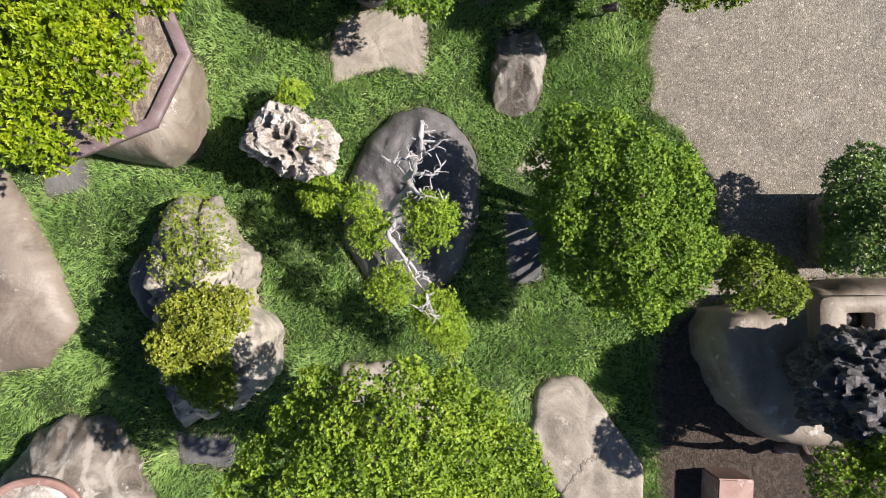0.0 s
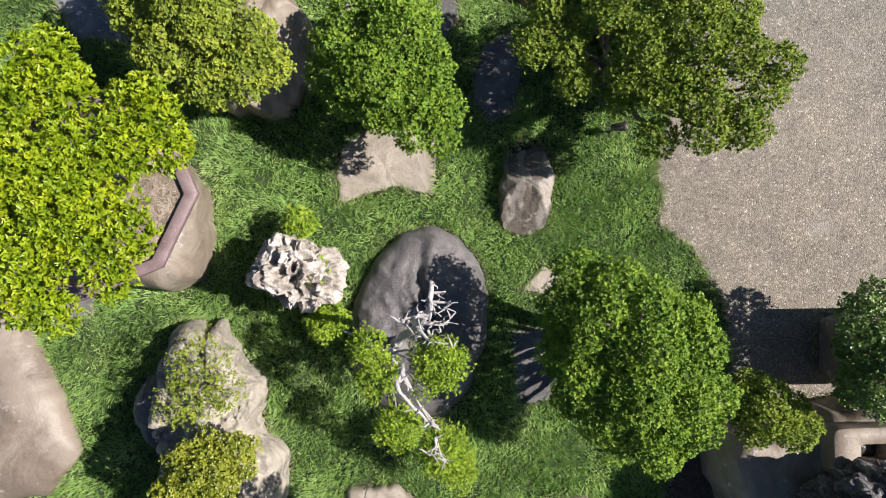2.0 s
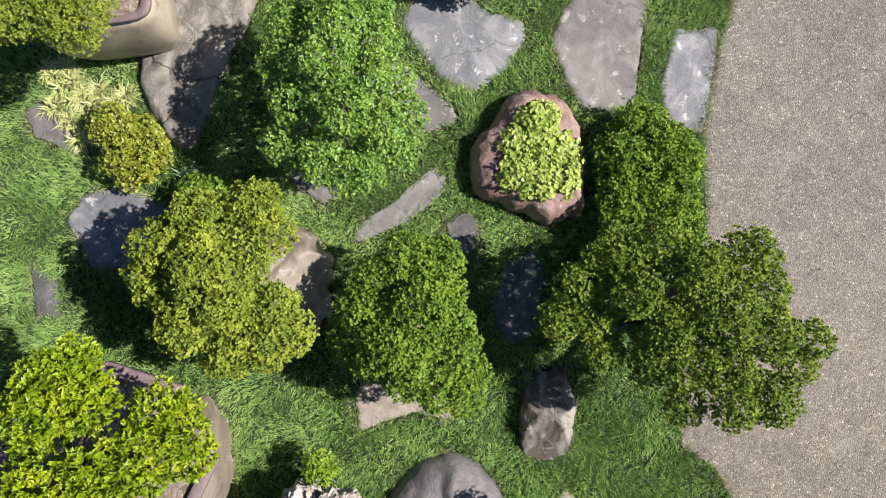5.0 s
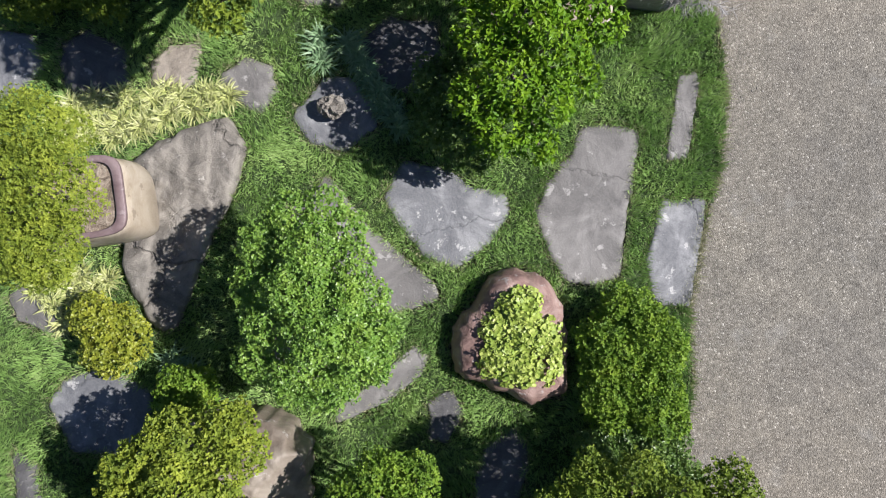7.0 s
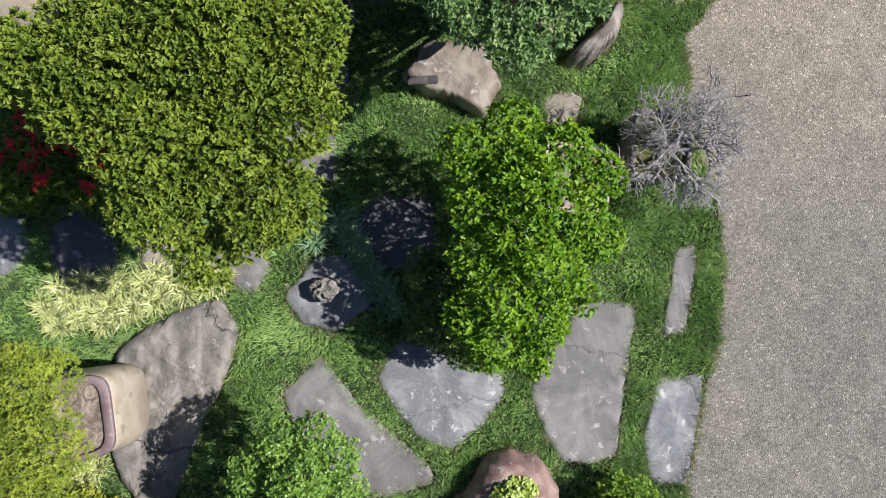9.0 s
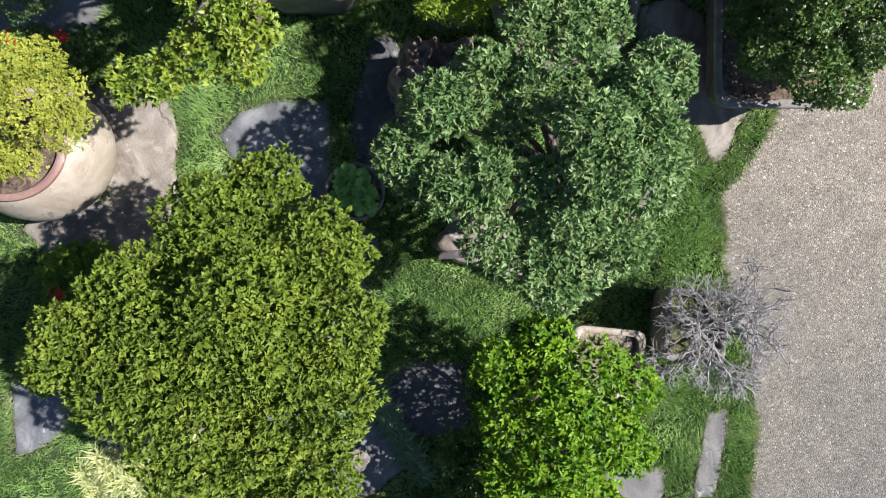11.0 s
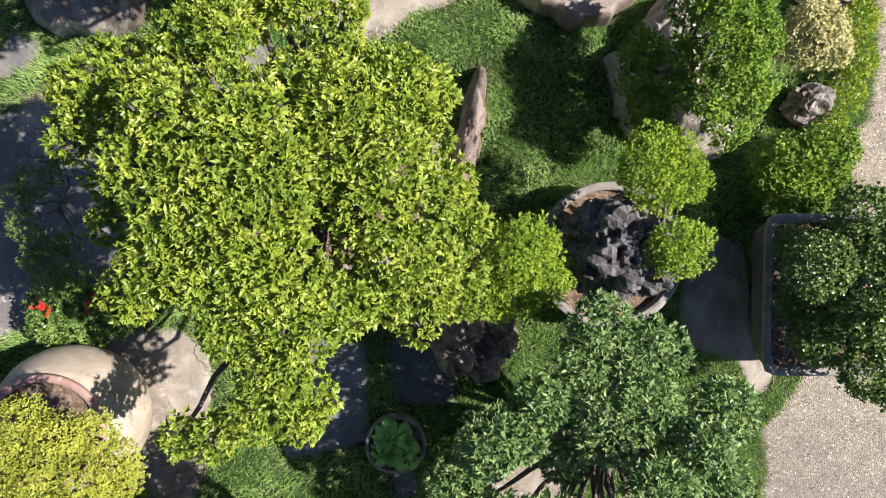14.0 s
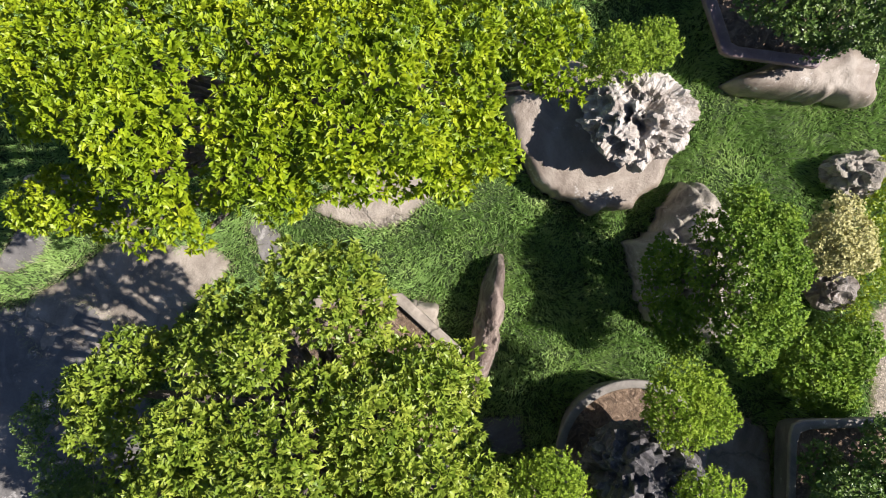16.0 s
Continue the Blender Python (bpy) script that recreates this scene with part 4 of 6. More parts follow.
stepping_stone([(-1.51, 14.08), (-1.28, 14.21), (-1.00, 14.14), (-1.00, 13.77), (-1.16, 13.80), (-1.36, 13.92)], "beige_stone", top=0.30, seed=98.6)

# scholar rocks
holed_rock((-1.62, 1.25, 0.0), (0.47, 0.35, 0.46), "white_rock", "white hollowed scholar rock standing in the lawn", 7.0, 0.75, 2.0, lumps=1.1)
holed_rock((0.93, 16.02, 0.30), (0.49, 0.43, 0.41), "white_rock", "white hollowed scholar rock on a flat rock", 8.0, 0.62, 2.7, lumps=0.8)
holed_rock((0.81, 12.74, 0.43), (0.51, 0.45, 0.67), "char_rock", "craggy black rock standing in a round pot", 9.0, 0.22, 11.0, lumps=0.8, sub=5)
holed_rock((4.3, -1.3, 0.68), (0.85, 0.56, 0.72), "char_rock", "tall craggy black rock standing on a flat beige rock", 8.0, 0.25, 15.0, lumps=0.7)
holed_rock((3.43, 15.54, 0.00), (0.32, 0.24, 0.27), "lime_rock", "small brown hollowed rock at the edge of the lawn", 7.0, 0.45, 19.0, sub=5)
holed_rock((3.18, 14.30, 0.00), (0.28, 0.22, 0.22), "brown_rock", "brown craggy rock below a beige shrub", 7.0, 0.4, 23.0, sub=5)

# pots and trays
pot((-3.56, 1.98), 1.03, 1.05, 0.95, "purple_clay", "purple_clay", "broad eight-sided purple clay tray on a boulder", turn=22.5, corners=8, rim=0.1, lip=0.02, taper=0.85, base=0.74, soil=0.06, filling="dry_soil")
pot((-3.71, 6.47), 1.19, 0.58, 0.38, "cream_clay", "purple_clay", "bulging cream clay pot with a purple rim", turn=8, square=6, rim=0.05, lip=0.02, taper=0.85, bulge=0.17, filling="dry_soil", soil=0.04, base=0.1)
pot((-4.54, 11.05), 1.08, 0.56, 0.54, "cream_clay", "pink_clay", "bulging cream clay pot with a pinkish rim", rim=0.06, lip=0.02, taper=0.9, bulge=0.42, base=0.03)
pot((0.96, 12.66), 0.54, 0.77, 0.75, "grey_clay", "grey_clay", "round weathered stone pot with a wide rim", rim=0.07, lip=0.02, taper=0.85, soil=0.12)
pot((3.07, 12.27), 0.88, 0.65, 0.80, "dark_stone", "grey_clay", "long rectangular dark clay trough on a low stand", square=12, rim=0.06, lip=0.02, taper=0.88, soil=0.1, base=0.43)
boulder([(x + 3.07, y + 12.27) for x, y in ((-0.30, -0.45), (0.4, -0.45), (0.4, 0.45), (-0.30, 0.45))], 0.46, "dark_stone", "rough dark stone stand under a clay trough", flat=14, rough=0.02, name="stone_stand")
pot((4.8, 0.31), 0.7, 0.60, 0.44, "dark_stone", "grey_clay", "rectangular dark trough beside the gravel", square=12, rim=0.06, lip=0.02, taper=0.75, soil=0.1, base=0.05)
pot((-1.29, 10.64), 0.39, 0.32, 0.31, "grey_clay", "grey_clay", "small round water-plant pot", rim=0.035, lip=0.02, taper=0.8, bulge=0.06, soil=0.04)
pot((2.34, 9.20), 0.62, 0.33, 0.38, "grey_clay", "grey_clay", "square grey clay pot with a bare shrub", turn=-5, square=14, rim=0.05, lip=0.02, taper=0.85, soil=0.05, filling="moss_soil")
boulder([(-2.96, 4.39), (-2.30, 4.34), (-1.86, 4.29), (-1.64, 4.10), (-1.54, 3.93), (-1.57, 3.39), (-1.67, 3.04), (-1.89, 2.93), (-2.36, 2.98), (-2.80, 3.16), (-3.12, 3.61)], 0.85, "tan_rock", "flat-topped weathered tan rock that carries an olive tree", seed=15.5, flat=16, rough=0.03, crag=0.05, ragged=0.05, facets=3)
pot((2.48, 17.38), 0.59, 0.97, 0.86, "purple_clay", "purple_clay", "broad purple clay tray on a weathered rock", turn=20, corners=6, rim=0.1, lip=0.02, taper=0.85, base=0.39, soil=0.08)
pot((-1.77, 13.46), 0.81, 1.02, 0.97, "grey_clay", "beige_stone", "wide pale stone pot under a large crown", corners=8, rim=0.09, lip=0.02, taper=0.9)
pot((-4.15, -2.53), 0.74, 0.5, 0.4, "pink_clay", "pink_clay", "pinkish clay pot on a brown boulder", rim=0.06, base=0.5, filling="white_rock")

# trees
tree((-3.97, 1.98, 1.00), [(-3.50, 2.92, 2.10, 0.33, 0.33, 0.28), (-3.67, 2.63, 2.10, 0.31, 0.31, 0.27), (-3.31, 2.76, 2.05, 0.25, 0.25, 0.21),
      (-2.72, 2.62, 2.05, 0.28, 0.28, 0.24), (-2.54, 2.35, 2.00, 0.25, 0.25, 0.21), (-2.85, 2.31, 2.10, 0.27, 0.27, 0.23),
      (-3.21, 2.14, 2.25, 0.32, 0.32, 0.28), (-3.55, 2.07, 2.30, 0.34, 0.34, 0.29), (-3.24, 1.81, 2.35, 0.34, 0.34, 0.29),
      (-2.98, 2.04, 2.10, 0.25, 0.25, 0.21), (-2.87, 1.60, 2.15, 0.30, 0.30, 0.26), (-3.19, 1.53, 2.20, 0.26, 0.26, 0.22),
      (-3.58, 1.51, 2.25, 0.32, 0.32, 0.28), (-2.96, 1.26, 2.00, 0.20, 0.20, 0.17), (-3.60, 1.11, 2.05, 0.27, 0.27, 0.23),
      (-3.42, 0.93, 1.90, 0.18, 0.18, 0.15), (-3.87, 1.82, 2.30, 0.39, 0.39, 0.33), (-2.60, 2.62, 1.95, 0.18, 0.18, 0.16)],
     "big", "lime", "spreading lime-green trained tree in a purple clay tray", 59, trunk=0.13, clump=0.15)
tree((-2.35, 3.78, 0.70), [(-2.60, 4.24, 1.50, 0.33, 0.33, 0.28), (-2.11, 4.37, 1.50, 0.28, 0.28, 0.24), (-1.98, 4.15, 1.40, 0.23, 0.23, 0.20),
      (-2.94, 4.02, 1.45, 0.26, 0.26, 0.22), (-3.06, 3.73, 1.35, 0.27, 0.27, 0.23), (-2.51, 3.82, 1.65, 0.34, 0.34, 0.29),
      (-2.72, 3.35, 1.45, 0.30, 0.30, 0.25), (-2.33, 3.53, 1.60, 0.29, 0.29, 0.25), (-2.36, 3.06, 1.30, 0.27, 0.27, 0.23),
      (-1.97, 3.41, 1.45, 0.30, 0.30, 0.25), (-1.82, 3.22, 1.30, 0.23, 0.23, 0.20), (-2.10, 3.16, 1.35, 0.27, 0.27, 0.23),
      (-2.86, 3.18, 1.20, 0.17, 0.17, 0.14), (-2.16, 3.91, 1.50, 0.22, 0.22, 0.18)],
     "medium", "olive", "olive-green trained tree in a weathered stone pot", 60, trunk=0.1, clump=0.13)
tree((-0.61, 3.31, 0.00), [(-0.68, 3.81, 1.45, 0.32, 0.32, 0.27), (-0.39, 3.87, 1.40, 0.23, 0.23, 0.20), (-0.97, 3.71, 1.40, 0.25, 0.25, 0.21),
      (-1.05, 3.42, 1.40, 0.29, 0.29, 0.24), (-0.54, 3.43, 1.65, 0.36, 0.36, 0.30), (-1.22, 3.17, 1.25, 0.24, 0.24, 0.20),
      (-0.79, 3.08, 1.60, 0.36, 0.36, 0.31), (-0.33, 3.14, 1.50, 0.30, 0.30, 0.25), (-1.06, 2.96, 1.25, 0.23, 0.23, 0.19),
      (-0.54, 2.84, 1.45, 0.32, 0.32, 0.27), (-0.21, 2.84, 1.35, 0.27, 0.27, 0.23), (-0.17, 2.58, 1.20, 0.20, 0.20, 0.17),
      (-0.42, 2.60, 1.20, 0.20, 0.20, 0.17), (-0.74, 2.79, 1.35, 0.22, 0.22, 0.19)],
     "small", "green", "dense green trained tree with a rounded crown", 61, trunk=0.09, clump=0.14)
tree((1.83, 3.25, 0.00), [(0.84, 3.63, 1.70, 0.23, 0.23, 0.20), (0.68, 3.34, 1.60, 0.20, 0.20, 0.17), (0.96, 3.38, 1.65, 0.22, 0.22, 0.19),
      (1.27, 3.56, 1.95, 0.24, 0.24, 0.20), (1.11, 3.06, 1.50, 0.22, 0.22, 0.18), (1.18, 3.92, 1.80, 0.26, 0.26, 0.22),
      (1.56, 4.00, 1.90, 0.23, 0.23, 0.19), (1.84, 3.76, 2.05, 0.29, 0.29, 0.25), (2.30, 3.89, 1.95, 0.25, 0.25, 0.21),
      (2.48, 3.60, 1.90, 0.23, 0.23, 0.19), (2.08, 3.37, 2.05, 0.32, 0.32, 0.27), (2.50, 3.24, 1.95, 0.25, 0.25, 0.21),
      (2.96, 3.13, 1.80, 0.19, 0.19, 0.17), (2.83, 2.90, 1.75, 0.20, 0.20, 0.17), (2.61, 2.60, 1.75, 0.25, 0.25, 0.21),
      (2.26, 2.55, 1.75, 0.23, 0.23, 0.20), (2.18, 2.85, 1.85, 0.25, 0.25, 0.22), (1.87, 2.90, 1.80, 0.25, 0.25, 0.21),
      (1.55, 3.06, 1.75, 0.23, 0.23, 0.20), (1.89, 2.50, 1.50, 0.20, 0.20, 0.17), (1.62, 3.29, 1.95, 0.25, 0.25, 0.21),
      (1.54, 2.85, 1.50, 0.17, 0.17, 0.15)],
     "small", "moss", "dark green trained tree reaching over the gravel", 62, trunk=0.12, clump=0.125)
shrub([(1.68, 4.96, 0.72, 0.36, 0.36, 0.31), (2.10, 5.02, 0.76, 0.43, 0.43, 0.37), (1.72, 4.42, 0.72, 0.35, 0.35, 0.30),
      (2.16, 4.36, 0.78, 0.40, 0.40, 0.34), (1.92, 5.31, 0.60, 0.33, 0.33, 0.28)],
      "medium", "green", "dark green clipped shrub beside the gravel", 63)
shrub([(2.09, 3.89, 0.80, 0.43, 0.43, 0.37), (1.70, 3.84, 0.75, 0.35, 0.35, 0.30), (2.28, 3.49, 0.85, 0.43, 0.43, 0.36),
      (1.84, 3.43, 0.80, 0.40, 0.40, 0.34)],
      "medium", "deep", "dark green shrub at the edge of the gravel", 64)
tree((-0.61, 0.49, 0.40), [(-0.90, 0.57, 1.45, 0.18, 0.18, 0.15), (-0.79, 0.28, 1.40, 0.22, 0.22, 0.19), (-0.20, 0.39, 1.50, 0.27, 0.27, 0.23),
      (-0.38, 0.52, 1.30, 0.13, 0.13, 0.11), (-0.35, 0.12, 1.10, 0.13, 0.13, 0.11), (-0.60, -0.24, 1.25, 0.24, 0.24, 0.21),
      (-0.15, -0.54, 1.10, 0.27, 0.27, 0.23), (-0.00, -0.79, 0.90, 0.21, 0.21, 0.17), (-1.39, 0.68, 0.50, 0.18, 0.18, 0.15)],
     "needle", "needle", "juniper with bright foliage pads and silver deadwood", 65, trunk=0.05, bark='deadwood', clump=0.085)
tree((2.05, 0.50, 0.00), [(1.07, 1.19, 1.70, 0.25, 0.25, 0.21), (1.37, 1.10, 1.90, 0.26, 0.26, 0.22), (1.64, 0.93, 2.00, 0.26, 0.26, 0.22),
      (1.99, 0.80, 1.90, 0.23, 0.23, 0.19), (0.93, 0.89, 1.60, 0.24, 0.24, 0.20), (1.18, 0.74, 2.00, 0.28, 0.28, 0.24),
      (1.52, 0.57, 2.15, 0.30, 0.30, 0.25), (2.06, 0.54, 1.95, 0.25, 0.25, 0.21), (0.94, 0.47, 1.55, 0.24, 0.24, 0.20),
      (1.15, 0.30, 1.90, 0.29, 0.29, 0.25), (1.49, 0.19, 2.10, 0.30, 0.30, 0.25), (1.93, 0.19, 2.00, 0.28, 0.28, 0.24),
      (2.29, 0.09, 1.80, 0.19, 0.19, 0.16), (1.06, 0.05, 1.50, 0.21, 0.21, 0.18), (1.32, -0.11, 1.70, 0.26, 0.26, 0.22),
      (1.71, -0.16, 1.90, 0.27, 0.27, 0.23), (2.13, -0.17, 1.80, 0.21, 0.21, 0.18), (1.44, -0.39, 1.50, 0.19, 0.19, 0.16),
      (1.83, -0.48, 1.60, 0.22, 0.22, 0.19), (2.03, -0.33, 1.60, 0.18, 0.18, 0.16)],
     "small", "green", "large dense green tree with a rounded crown", 66, trunk=0.12, clump=0.14)
tree((3.63, -0.18, 0.00), [(3.08, -0.20, 1.38, 0.38, 0.38, 0.32), (2.96, -0.03, 1.20, 0.24, 0.24, 0.21), (3.44, -0.38, 1.20, 0.24, 0.24, 0.21)],
     "small", "moss", "small round-headed green tree", 67, trunk=0.06)
tree((-0.44, -2.02, 0.00), [(-1.17, -0.98, 2.40, 0.18, 0.18, 0.16), (-0.81, -0.99, 2.60, 0.19, 0.19, 0.16), (-0.47, -0.92, 2.60, 0.18, 0.18, 0.15),
      (-0.12, -0.99, 2.50, 0.18, 0.18, 0.15), (0.16, -1.24, 2.40, 0.20, 0.20, 0.17), (-1.33, -1.22, 2.50, 0.20, 0.20, 0.17),
      (-0.96, -1.23, 2.80, 0.21, 0.21, 0.18), (-0.59, -1.17, 2.90, 0.20, 0.20, 0.17), (-0.23, -1.25, 2.80, 0.21, 0.21, 0.18),
      (-1.54, -1.51, 2.50, 0.21, 0.21, 0.17), (-1.12, -1.46, 2.80, 0.22, 0.22, 0.19), (-0.76, -1.44, 2.90, 0.22, 0.22, 0.19),
      (-0.40, -1.50, 2.90, 0.22, 0.22, 0.19), (-0.01, -1.50, 2.70, 0.21, 0.21, 0.18), (0.38, -1.52, 2.40, 0.21, 0.21, 0.18),
      (0.54, -1.83, 2.30, 0.20, 0.20, 0.17), (-1.73, -1.75, 2.40, 0.19, 0.19, 0.16), (-1.30, -1.74, 2.70, 0.22, 0.22, 0.19),
      (0.17, -1.79, 2.60, 0.23, 0.23, 0.19), (-0.80, -1.76, 2.80, 0.26, 0.26, 0.22), (-0.23, -1.82, 2.80, 0.26, 0.26, 0.22)],
     "small", "lush", "tall yellowish-green tree with an open crown", 68, trunk=0.12)
tree((4.70, 0.40, 0.62), [(3.86, 0.67, 1.75, 0.30, 0.30, 0.25), (4.15, 0.86, 1.50, 0.26, 0.26, 0.22), (4.04, 0.79, 1.30, 0.20, 0.20, 0.17),
      (4.62, 0.72, 1.45, 0.32, 0.32, 0.27), (4.65, 0.15, 1.45, 0.34, 0.34, 0.29), (3.96, 0.18, 1.90, 0.38, 0.38, 0.33), (4.38, 0.39, 1.90, 0.43, 0.43, 0.37), (3.90, 0.13, 1.50, 0.23, 0.23, 0.20),
      (4.01, 0.45, 1.30, 0.22, 0.22, 0.19), (4.04, 0.02, 1.20, 0.21, 0.21, 0.18)],
     "medium", "deep", "dark green tree in a rectangular trough", 69, trunk=0.07)
tree((-1.44, 5.56, 0.00), [(-1.23, 6.37, 1.60, 0.21, 0.21, 0.18), (-1.03, 6.19, 1.60, 0.20, 0.20, 0.17), (-1.53, 6.29, 1.60, 0.24, 0.24, 0.20),
      (-1.79, 6.04, 1.55, 0.23, 0.23, 0.19), (-1.35, 6.00, 1.80, 0.28, 0.28, 0.24), (-0.98, 5.88, 1.60, 0.21, 0.21, 0.18),
      (-1.84, 5.68, 1.55, 0.23, 0.23, 0.19), (-1.43, 5.66, 1.85, 0.30, 0.30, 0.25), (-1.06, 5.55, 1.75, 0.26, 0.26, 0.22),
      (-0.83, 5.56, 1.50, 0.20, 0.20, 0.17), (-0.73, 5.24, 1.45, 0.21, 0.21, 0.18), (-1.72, 5.34, 1.60, 0.24, 0.24, 0.20),
      (-1.29, 5.27, 1.80, 0.28, 0.28, 0.24), (-0.97, 5.12, 1.60, 0.26, 0.26, 0.22), (-1.87, 4.99, 1.40, 0.19, 0.19, 0.16),
      (-1.54, 4.86, 1.50, 0.25, 0.25, 0.21), (-1.19, 4.74, 1.45, 0.25, 0.25, 0.21), (-0.79, 4.91, 1.35, 0.18, 0.18, 0.15)],
     "small", "fresh", "fresh green leafy tree with a dense crown", 70, trunk=0.07, clump=0.13)
tree((0.63, 8.40, 0.00), [(0.58, 9.17, 1.65, 0.25, 0.25, 0.21), (0.17, 8.94, 1.60, 0.26, 0.26, 0.22), (1.03, 8.95, 1.70, 0.27, 0.27, 0.23),
      (1.37, 8.74, 1.60, 0.25, 0.25, 0.21), (0.63, 8.64, 1.90, 0.33, 0.33, 0.28), (0.21, 8.51, 1.70, 0.26, 0.26, 0.22),
      (1.10, 8.35, 1.80, 0.30, 0.30, 0.25), (0.63, 8.15, 1.90, 0.31, 0.31, 0.27), (1.36, 8.16, 1.60, 0.22, 0.22, 0.19),
      (0.25, 8.01, 1.70, 0.27, 0.27, 0.23), (0.90, 7.85, 1.75, 0.30, 0.30, 0.26), (0.50, 7.60, 1.70, 0.28, 0.28, 0.24),
      (0.17, 7.44, 1.50, 0.22, 0.22, 0.19), (0.83, 7.39, 1.60, 0.25, 0.25, 0.21), (0.44, 7.17, 1.45, 0.25, 0.25, 0.21),
      (1.20, 7.64, 1.50, 0.18, 0.18, 0.15), (0.80, 7.02, 1.35, 0.17, 0.17, 0.14)],
     "whorl", "bright", "bright green leafy tree with a broad crown", 71, trunk=0.1, clump=0.16)
shrub([(0.06, 7.44, 0.85, 0.46, 0.46, 0.39), (-0.06, 7.79, 0.80, 0.36, 0.36, 0.30), (0.26, 7.14, 0.80, 0.32, 0.32, 0.27)],
      "small", "deep", "dark clipped shrub under a bright tree", 72)
tree((-2.15, 9.43, 0.00), [(-2.12, 8.74, 3.00, 0.49, 0.49, 0.42), (-2.71, 9.14, 2.90, 0.35, 0.35, 0.30), (-1.63, 9.27, 3.05, 0.49, 0.49, 0.41),
      (-1.18, 8.98, 2.90, 0.31, 0.31, 0.26), (-1.41, 8.39, 2.80, 0.38, 0.38, 0.32), (-1.70, 8.73, 2.95, 0.36, 0.36, 0.31),
      (-2.27, 8.34, 2.75, 0.30, 0.30, 0.26), (-1.98, 7.96, 2.30, 0.24, 0.24, 0.21), (-3.11, 9.36, 2.80, 0.32, 0.32, 0.27),
      (-2.06, 8.19, 2.60, 0.25, 0.25, 0.21), (-1.66, 8.16, 2.50, 0.23, 0.23, 0.20), (-1.97, 9.36, 3.05, 0.41, 0.41, 0.35),
      (-2.52, 9.51, 2.90, 0.35, 0.35, 0.30)],
     "oval", "moss", "large green tree with a wide domed crown", 73, trunk=0.15, clump=0.16)
tree((-2.28, 9.40, 0.00), [(-1.77, 10.55, 2.47, 0.31, 0.31, 0.27), (-2.11, 10.12, 2.69, 0.48, 0.48, 0.41), (-1.30, 10.01, 2.80, 0.38, 0.38, 0.32),
      (-2.71, 9.70, 2.69, 0.37, 0.37, 0.31), (-1.76, 9.60, 3.12, 0.51, 0.51, 0.43), (-1.12, 9.48, 2.96, 0.32, 0.32, 0.27),
      (-2.36, 9.23, 3.01, 0.41, 0.41, 0.35), (-3.10, 9.32, 2.58, 0.25, 0.25, 0.22)],
     "oval", "moss", "large green tree with a lumpy domed crown", 74, trunk=0.13, clump=0.16)
tree((-4.09, 6.56, 1.10), [(-3.54, 6.96, 2.20, 0.34, 0.34, 0.29), (-3.38, 6.49, 2.28, 0.42, 0.42, 0.36), (-3.53, 6.04, 2.15, 0.41, 0.41, 0.35),
      (-3.39, 7.00, 1.80, 0.22, 0.22, 0.19), (-3.52, 5.93, 1.90, 0.29, 0.29, 0.24), (-3.96, 6.64, 2.20, 0.40, 0.40, 0.34),
      (-3.94, 6.04, 2.20, 0.40, 0.40, 0.34), (-3.43, 6.21, 1.90, 0.19, 0.19, 0.16)],
     "fine", "olive", "yellow-green trained tree in a cream clay pot", 75, trunk=0.1, clump=0.13, thick=1.1)
tree((-4.57, 11.01, 0.97), [(-3.90, 11.55, 2.58, 0.22, 0.22, 0.18), (-3.61, 11.46, 2.63, 0.20, 0.20, 0.17), (-3.41, 11.46, 2.53, 0.19, 0.19, 0.16),
      (-3.26, 11.26, 2.47, 0.17, 0.17, 0.15), (-3.35, 10.99, 2.37, 0.19, 0.19, 0.16), (-3.47, 11.11, 2.69, 0.22, 0.22, 0.18),
      (-3.74, 11.20, 2.69, 0.22, 0.22, 0.18), (-3.90, 10.78, 2.37, 0.20, 0.20, 0.17), (-3.69, 10.77, 2.26, 0.15, 0.15, 0.13),
      (-4.05, 11.32, 2.69, 0.26, 0.26, 0.22), (-4.20, 10.89, 2.47, 0.25, 0.25, 0.22), (-3.25, 11.07, 2.26, 0.12, 0.12, 0.11)],
     "fine", "yellow", "golden-yellow conifer with rounded pads in a clay pot", 76, trunk=0.1, clump=0.15, thick=1.7)
